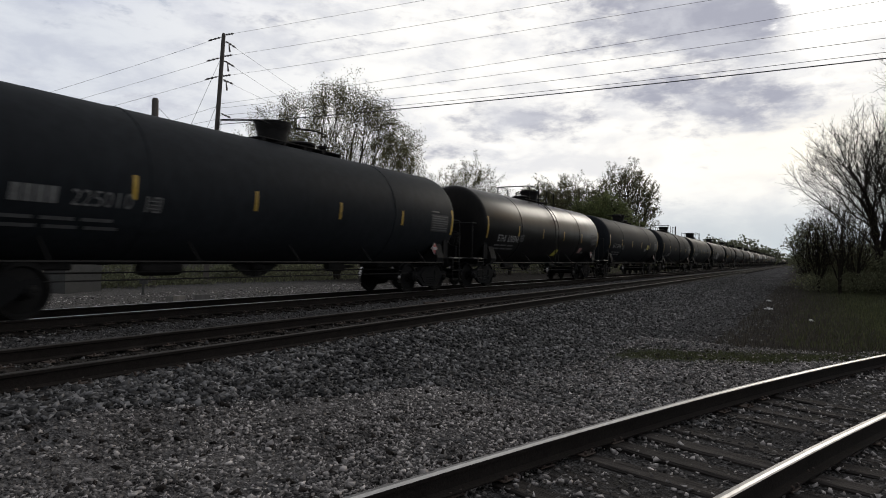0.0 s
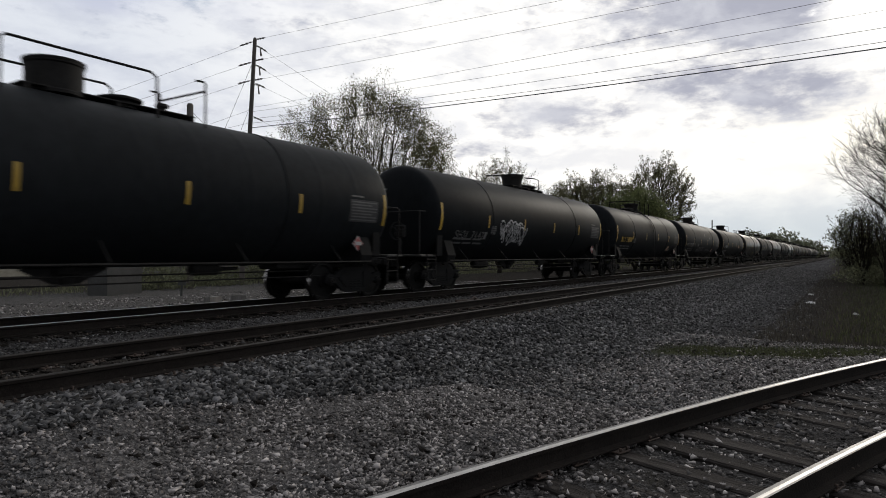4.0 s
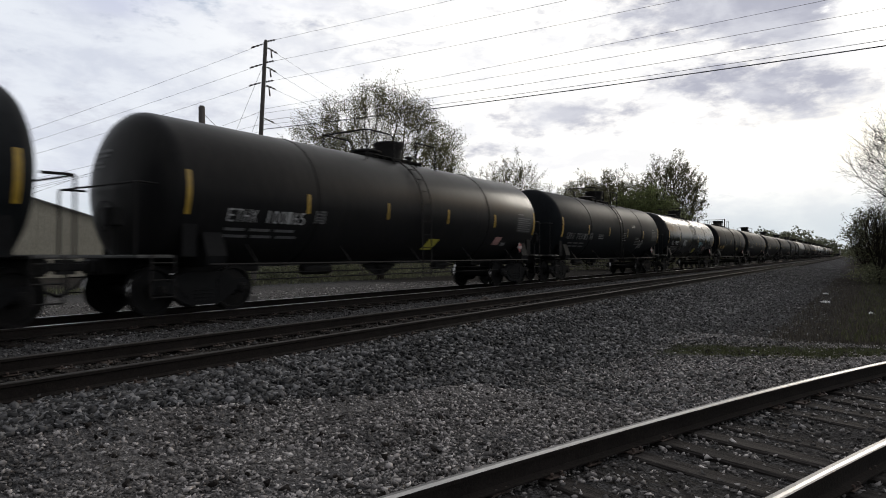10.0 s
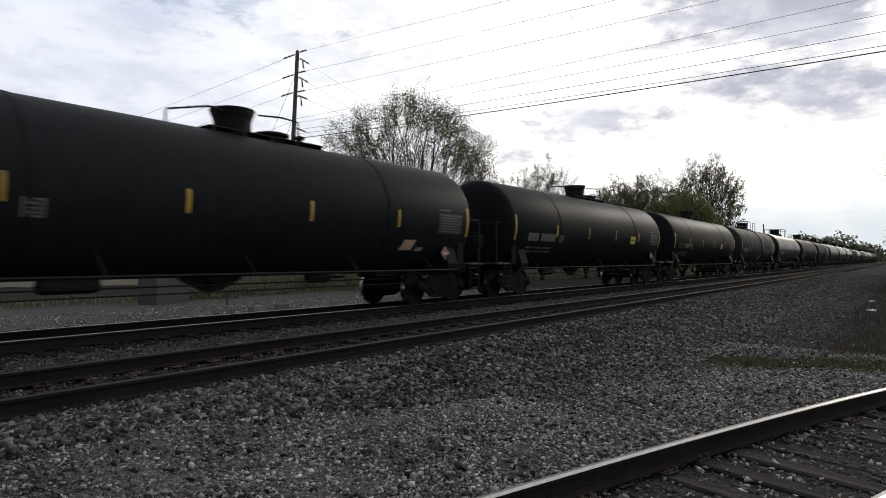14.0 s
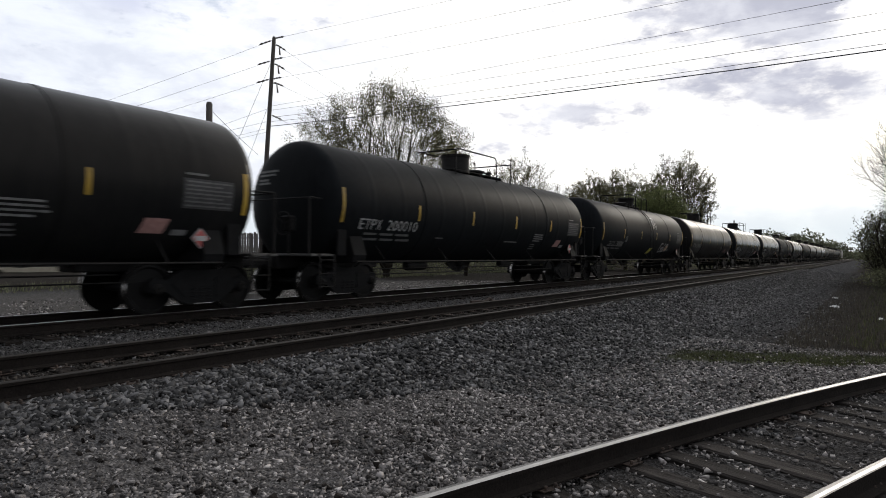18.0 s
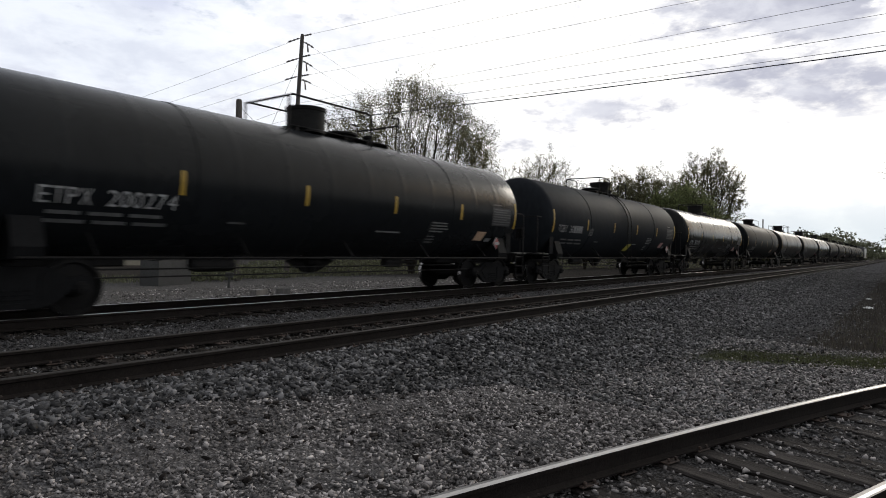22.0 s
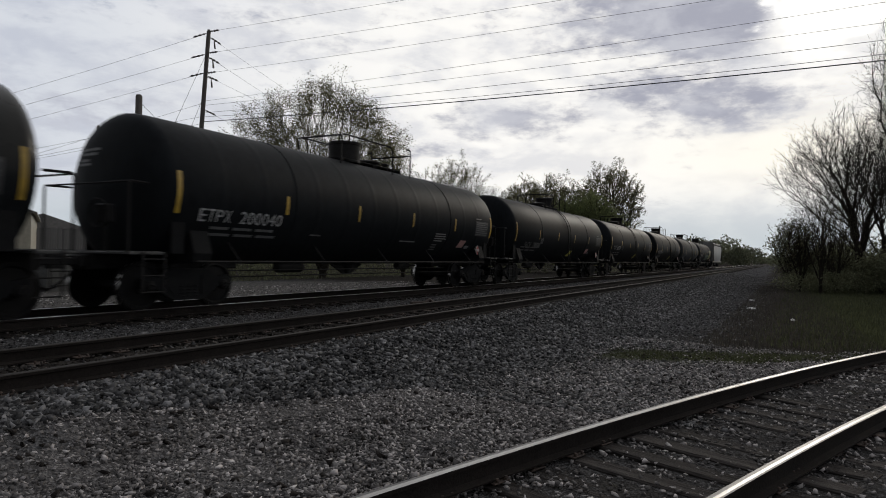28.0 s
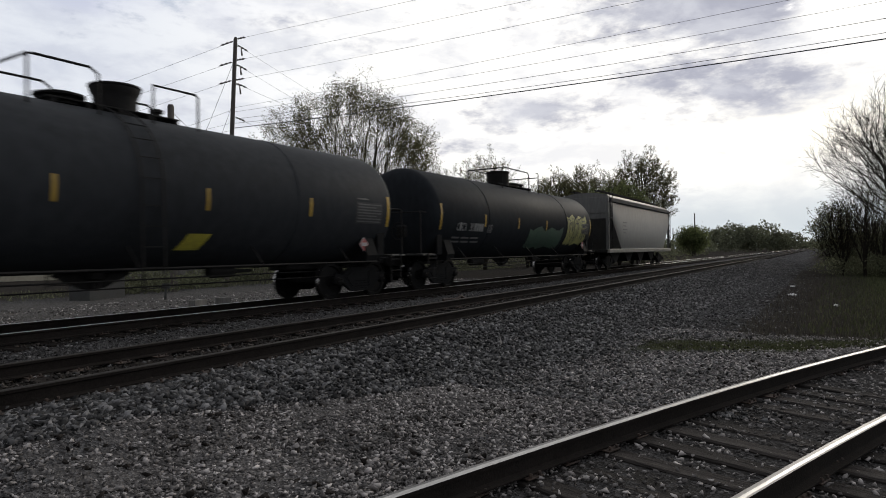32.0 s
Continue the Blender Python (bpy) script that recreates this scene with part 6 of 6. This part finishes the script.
def tree(label, foot, height, wide, seed, base=0.14, count=1500, bias=0.6, leaf=None, per=2, size=0.05, scatter=0.12, lean=(0, 0), lobes=0.2, tip=None, twigs=2, reach=0.55, name="tree", vase=0.25, shell=0.0):
    """A crown of branches that fills a lobed dome. wide: its width; base: where the crown begins, as a share of the height."""
    rng = np.random.default_rng(seed)
    tr = thing(name, label, "tree" if name == "tree" else "bush", at=Matrix.Translation(foot))
    u = rng.normal(size=(count, 3))
    u /= np.linalg.norm(u, axis=1)[:, None]
    rad = rng.random(count) ** 0.42
    outer = rad > shell
    az, el = np.arctan2(u[:, 1], u[:, 0]), np.arcsin(u[:, 2])
    k = rng.uniform(0, 6.28, 4)
    rad *= 1 - lobes * (0.5 + 0.5 * np.sin(3 * az + k[0]) * np.cos(2 * el + k[1])) - 0.5 * lobes * (0.5 + 0.5 * np.sin(7 * az + 5 * el + k[2]))
    mid_z = height * (base + (1 - base) * 0.46)
    pts = u * rad[:, None] * np.array((wide / 2, wide / 2, height * (1 - base) * 0.54)) + np.array((lean[0], lean[1], mid_z))
    # the crown narrows downwards, by how much vase says
    down = np.clip(1 - (pts[:, 2] - height * base) / (height * (0.62 - base)), 0, 1)
    pts[:, :2] *= (1 - vase * down)[:, None]
    root = np.array((0.0, 0.0, height * base * 0.35))
    parent, order = branch_net(rng, pts, root, bias)
    tip = tip or 0.00017 * foot.length
    flow, main, kids = np.zeros(count), np.full(count, -1), np.zeros(count, int)
    for i in reversed(order):
        flow[i] = flow[i] or 1.0
        j = parent[i]
        if j >= 0:
            flow[j] += flow[i]
            kids[j] += 1
            if main[j] < 0 or flow[i] > flow[main[j]]:
                main[j] = i
    # boughs are drawn straight between their ends, and twigs bend with them
    stiff = (main >= 0)
    for _ in range(6):
        up = np.where(parent[:, None] < 0, root, pts[parent])
        down = pts[main]
        pts[stiff] = (0.34 * pts + 0.33 * up + 0.33 * down)[stiff]
    r = tip * np.maximum(flow, 1) ** 0.60
    trunk_r = min(tip * flow[parent < 0].sum() ** 0.60, 0.016 * height)
    r = np.minimum(r, trunk_r)
    segs, ends = [], []
    segs.append((np.array((0, 0, -0.6)), np.array((0, 0, root[2] * 0.5)), trunk_r * 1.3, trunk_r * 1.1))
    segs.append((np.array((0, 0, root[2] * 0.5)), root, trunk_r * 1.1, trunk_r))
    for i in order:
        a = root if parent[i] < 0 else pts[parent[i]]
        b = pts[i]
        ln = np.linalg.norm(b - a) + 1e-6
        mid = (a + b) / 2 + rng.normal(0, 0.07 * ln, 3)
        segs += [(a, mid, min(r[i] * 1.12, trunk_r), r[i] * 1.05), (mid, b, r[i] * 1.05, r[i])]
        if flow[i] > 40 or not outer[i]:
            continue
        out = (b - a) / ln
        for _ in range(twigs):
            e = out + rng.normal(0, 0.55, 3) + np.array((0, 0, 0.3))
            e /= np.linalg.norm(e)
            q = b + e * reach * rng.uniform(0.5, 1.2)
            f = e + rng.normal(0, 0.35, 3)
            w = q + f / np.linalg.norm(f) * reach * 0.5
            segs += [(b, q, tip, tip * 0.8), (q, w, tip * 0.8, tip * 0.5)]
            ends += [q, w]
    part("trunk", sticks(segs), None, tr, "branching stems and twigs")
    if leaf:
        me = leaves(np.array(ends), rng, per, size, scatter)
        me.materials.append(M[leaf])
        part("crown", me, None, tr, "sparse young leaves")
    return tr


G = -0.7
tree("broad many-stemmed tree with sparse spring leaves behind the tracks", spot(39.2, 46, G), 15.2, 16.2, 11, base=0.10, count=2900, bias=0.65, per=17, leaf="leaf", size=0.050, scatter=0.19, twigs=2, tip=0.0092, shell=0.74, lobes=0.34, vase=0.35)
tree("slight young tree with pale sparse leaves", spot(32.0, 50, G), 9.4, 7.4, 12, count=900, per=7, leaf="leaf", size=0.055, shell=0.6, twigs=2, bias=0.75, lobes=0.4, vase=0.4)
tree("slender tree with few pale spring leaves", spot(27.4, 60, G), 12.4, 8.6, 13, count=800, per=7, leaf="leaf", size=0.055, shell=0.6, lobes=0.4, bias=0.75, vase=0.5)
tree("low bare tree behind the train", spot(23.6, 66, G), 9.2, 8.6, 14, count=700, per=7, leaf="leaf", size=0.055, shell=0.6, bias=0.7, lobes=0.35, vase=0.4)
tree("rounded tree with thin spring leaves", spot(20.6, 74, G), 11.8, 10.4, 15, count=1000, per=16, leaf="leaf", size=0.056, shell=0.6, bias=0.75, lobes=0.35, vase=0.45)
tree("rounded tree with thin spring leaves", spot(18.0, 77, G), 12.6, 10.5, 16, count=1000, per=16, leaf="leaf", size=0.056, shell=0.6, bias=0.75, lobes=0.35, vase=0.45)
tree("dense fresh green tree among bare ones", spot(15.6, 71, G), 9.6, 9.6, 17, base=0.06, count=900, per=14, leaf="leaf_green", size=0.085, scatter=0.32, lobes=0.3)
tree("tall tree with a fan of fine branches", spot(13.6, 80, G), 14.6, 9.6, 18, base=0.15, count=1500, bias=0.6, per=9, leaf="leaf", size=0.072, shell=0.66, lobes=0.3, vase=0.5)
tree("small bushy tree beside the far track", spot(9.6, 150, G), 6.6, 8.0, 19, count=300, per=12, leaf="leaf_green", size=0.16, scatter=0.45)
# the wood on the near side of the line
for az, dist, h, w, seed, kw in (
        (-7.6, 52, 20.5, 6.4, 31, dict(base=0.36, count=900, bias=0.45)),
        (-5.2, 56, 14.6, 13.0, 32, dict(base=0.22, count=2600, lean=(-0.8, 0), bias=0.5)),
        (-6.6, 60, 14.2, 10.0, 33, dict(base=0.24, count=1400, bias=0.5)),
        (-9.2, 54, 16.5, 9.0, 34, dict(base=0.30, count=1200, bias=0.5)),
        (-12.5, 50, 17.5, 11.0, 35, dict(base=0.30, count=1300, bias=0.5)),
        (-8.2, 64, 15.0, 9.0, 36, dict(base=0.30, count=700, bias=0.8)),
        (-10.8, 64, 16.0, 10.0, 37, dict(base=0.30, count=700, bias=0.7))):
    tree("tall bare dark-barked tree at the edge of the wood", spot(az, dist, -0.9), h, w, seed, tip=0.0070, lobes=0.36, twigs=3, reach=0.62, vase=0.35, **kw)
for az, dist, h, w, seed in ((-1.2, 50, 5.6, 2.6, 41), (-2.6, 49, 6.8, 3.0, 43), (-3.6, 52, 6.2, 3.2, 44)):
    tree("thin many-stemmed sapling with a few leaves", spot(az, dist, -0.9), h, w, seed, count=360, per=1, leaf="leaf", size=0.035, bias=0.75, vase=0.45)
tree("leafy young tree at the wood's edge", spot(-0.6, 60, -0.9), 5.8, 4.0, 42, base=0.1, count=450, per=3, leaf="leaf_dark", size=0.07, vase=0.1)
for i, (az, dist, h) in enumerate(((-2.4, 60, 3.4), (-4.4, 58, 3.8), (-6.4, 54, 2.8), (-8.6, 52, 3.2), (-10.9, 50, 3.0), (-13.4, 47, 3.4), (-3.2, 70, 4.6), (-5.2, 68, 5.2), (-8.2, 66, 5.4), (-11.5, 62, 5.2), (-14.5, 56, 5.0))):
    tree("dark tangled bush under the bare trees", spot(az, dist, -1.5), h + 0.5, h * 1.8, 50 + i, base=0.12, count=320, per=5, leaf="leaf_dark", size=0.10, scatter=0.3, reach=0.5, twigs=1, name="bush", lobes=0.4)


def thicket(name, label, mat, rows, seed, category="woodland"):
    """Far growth: many leaf clumps heaped up along a line. rows: az, distance, crown height, half width."""
    rng = np.random.default_rng(seed)
    out = []
    for az, dist, h, w, leaf, count in rows:
        f_ = spot(az, dist, -0.8)
        u = Vector((math.cos(radians(az)), math.sin(radians(az)), 0))
        c = rng.normal(0, 1, (count, 3))
        c /= np.linalg.norm(c, axis=1)[:, None]
        c *= rng.uniform(0.55, 1.0, (count, 1)) * (1 + 0.18 * np.sin(7 * c[:, :1] + seed) * np.cos(5 * c[:, 2:] + 1))
        pos = np.array(f_[:])[None] + c[:, :1] * w * np.array(u[:])[None] + c[:, 1:2] * 0.6 * w * np.array((u.y, -u.x, 0))[None]
        pos[:, 2] = f_.z + h * 0.52 + c[:, 2] * h * 0.5
        a, b = rng.normal(size=(count, 3)), rng.normal(size=(count, 3))
        a *= (leaf / np.linalg.norm(a, axis=1))[:, None]
        b *= (leaf / np.linalg.norm(b, axis=1))[:, None]
        out.append(np.stack([pos - a, pos + b * 0.6, pos + a, pos - b * 0.6], 1))
    pts = np.concatenate(out).reshape(-1, 3)
    me = bpy.data.meshes.new(name)
    me.from_pydata(pts.tolist(), [], np.arange(len(pts)).reshape(-1, 4).tolist())
    me.materials.append(mat)
    tagged(new(name, me), label, category, kind="stuff")


rows = []
r = random.Random(77)
for i in range(15):    # the rounded wood left of the line's far end
    rows.append((8.2 - i * 0.42, 330 + r.uniform(-30, 30), r.uniform(11, 13.5) if i < 11 else r.uniform(7, 10), r.uniform(5, 8), 0.55, 1100))
for i in range(60):    # the far horizon all round
    rows.append((100 - i * 3.2, 700 + r.uniform(-80, 80), r.uniform(7, 12), r.uniform(22, 30), 1.8, 260))
for i in range(8):
    rows.append((1.6 - i * 0.5, 620 + r.uniform(-60, 60), r.uniform(6, 8), 8, 1.0, 300))
for i in range(14):
    rows.append((22 - i * 1.0, 170 + r.uniform(-20, 20), r.uniform(4.0, 5.5), r.uniform(4, 6), 0.32, 700))
thicket("far_woods", "hazy green far woods along the horizon", M["far_leaf"], rows, 3)
rows = []
for i in range(26):    # dark undergrowth of the near wood
    rows.append((-1.8 - i * 0.6, 58 + (i % 3) * 6 + r.uniform(-2, 2), r.uniform(1.3, 2.6) + i * 0.05, r.uniform(1.6, 2.6), 0.11, 420))
for i in range(30):
    rows.append((-0.9 - i * 0.55, 50 + (i % 3) * 2.5 + r.uniform(-1, 1), r.uniform(0.9, 1.9) + 0.07 * min(i, 14), r.uniform(1.3, 2.0), 0.075, 700))
thicket("undergrowth", "dark leafy undergrowth filling the near wood", M["leaf_dark"], rows, 8, "undergrowth")
rows = []
for i in range(46):    # scrub behind the gravel road
    rows.append((58 - i * 1.05, 34 + i * 1.1 + r.uniform(-3, 3), r.uniform(0.7, 1.5) + i * 0.03, r.uniform(1.4, 2.4), 0.10, 420))
thicket("scrub", "low dark green scrub along the far side of the tracks", M["leaf_dark"], rows, 4, "scrub")


def blades(name, label, mat, count, place, h0, h1, seed, width=0.012):
    rng = np.random.default_rng(seed)
    x, y = place(rng, count)
    z = np.array([ground_z(a, b) for a, b in zip(x, y)])
    n = len(x)
    h = rng.uniform(h0, h1, n)
    a = rng.uniform(0, 6.28, n)
    lean_ = rng.uniform(0.1, 0.6, n) * h
    w = width * rng.uniform(0.7, 1.5, n)
    p0 = np.stack([x - w * np.cos(a), y - w * np.sin(a), z - 0.02], -1)
    p1 = np.stack([x + w * np.cos(a), y + w * np.sin(a), z - 0.02], -1)
    p2_ = np.stack([x + lean_ * np.sin(a), y + lean_ * np.cos(a), z + h], -1)
    pts = np.stack([p0, p1, p2_], 1).reshape(-1, 3)
    me = bpy.data.meshes.new(name)
    me.from_pydata(pts.tolist(), [], np.arange(3 * n).reshape(-1, 3).tolist())
    me.materials.append(mat)
    tagged(new(name, me), label, "grass", kind="stuff")


def patch(rng, n):
    c = rng.integers(0, n // 14, n)
    cx, cy = rng.uniform(-2.9, 6.0, n // 14 + 1), rng.normal(0, 0.55, n // 14 + 1)
    x = cx[c] + rng.normal(0, 0.09, n)
    return x, 13.1 + 0.55 * (cx[c] + 0.5) + cy[c] + rng.normal(0, 0.09, n)


def field(rng, n):
    y = 15 + 40 * rng.random(n) ** 1.3
    return 0.02 * y - 1.0 + 12.5 * rng.beta(1.7, 2.0, n), y


def weedy(rng, n):
    y = 14.5 + 45 * rng.random(n) ** 1.4
    return -1.6 + 3.4 * rng.random(n), y


def verge(rng, n):
    return rng.uniform(-34, -28, n), 2 + 60 * rng.random(n)


blades("grass", "short green grass strip beside the siding", M["blade"], 14000, patch, 0.015, 0.05, 21)
blades("grass", "rough green grass before the wood", M["blade"], 26000, field, 0.06, 0.20, 22, 0.018)
blades("dead_weeds", "brown dead weeds on the rough ground", M["blade_dry"], 11000, weedy, 0.04, 0.16, 23, 0.012)
blades("grass", "unmown grass beyond the gravel road", M["leaf_dark"], 6000, verge, 0.10, 0.3, 24, 0.02)


# ---- movement ----
S0, S1, S2 = 18.811, -18.3698, -0.01652
# the small fore and aft surge of the train, in metres
SURGE = [(0, 0.13), (1, 0.10), (2, -0.04), (5, 0.0), (6, -0.24), (7, -0.16), (8, -0.05), (9, -0.12), (11, -0.10), (12, -0.14), (13, -0.04), (16, 0.10), (17, 0.14), (18, 0.17), (19, -0.03), (20, 0.03), (21, 0.0), (22, -0.09), (23, -0.03), (25, 0.05), (28, -0.05), (29, -0.14), (30, -0.26), (31, -0.14), (32, 0.14)]


def train_place(t):
    """The far end of the first car's tank along the track at t seconds."""
    return S0 + S1 * t + S2 * t * t + lerp(t, SURGE)


def motions():
    for k, car in enumerate(TRAIN):
        off = CAR_PITCH * k - 7.92 + (1.0 if k == len(TRAIN) - 1 else 0.0)
        walk(car, [(t, pose(TRACK_A, train_place(t) + off, 0)) for t in range(33)])
        # the wheels turn while the car is near enough for it to be seen
        t0, t1 = max(0.0, (train_place(0) + off - 45) / -S1), min(32.0, (train_place(0) + off + 12) / -S1)
        if t1 <= t0:
            continue
        steps = [round(t0 * FPS) / FPS + i / FPS for i in range(int((t1 - t0) * FPS))]
        times = [0.0] + [t for t in steps if 0.01 < t < 31.99] + [32.0]
        for truck in [c for c in car.children if c.name.startswith("truck")]:
            for w in [c for c in truck.children if c.name.startswith("wheelset")]:
                at = w.location.copy()
                first, last = times[1], times[-2]
                rows = []
                for t in times:
                    tt = min(max(t, first), last)
                    turn = -math.degrees((train_place(tt) - train_place(first)) / WHEEL_R)
                    rows.append((t, pose(at.x, at.y, at.z, turn % 360)))
                walk(w, rows)


motions()
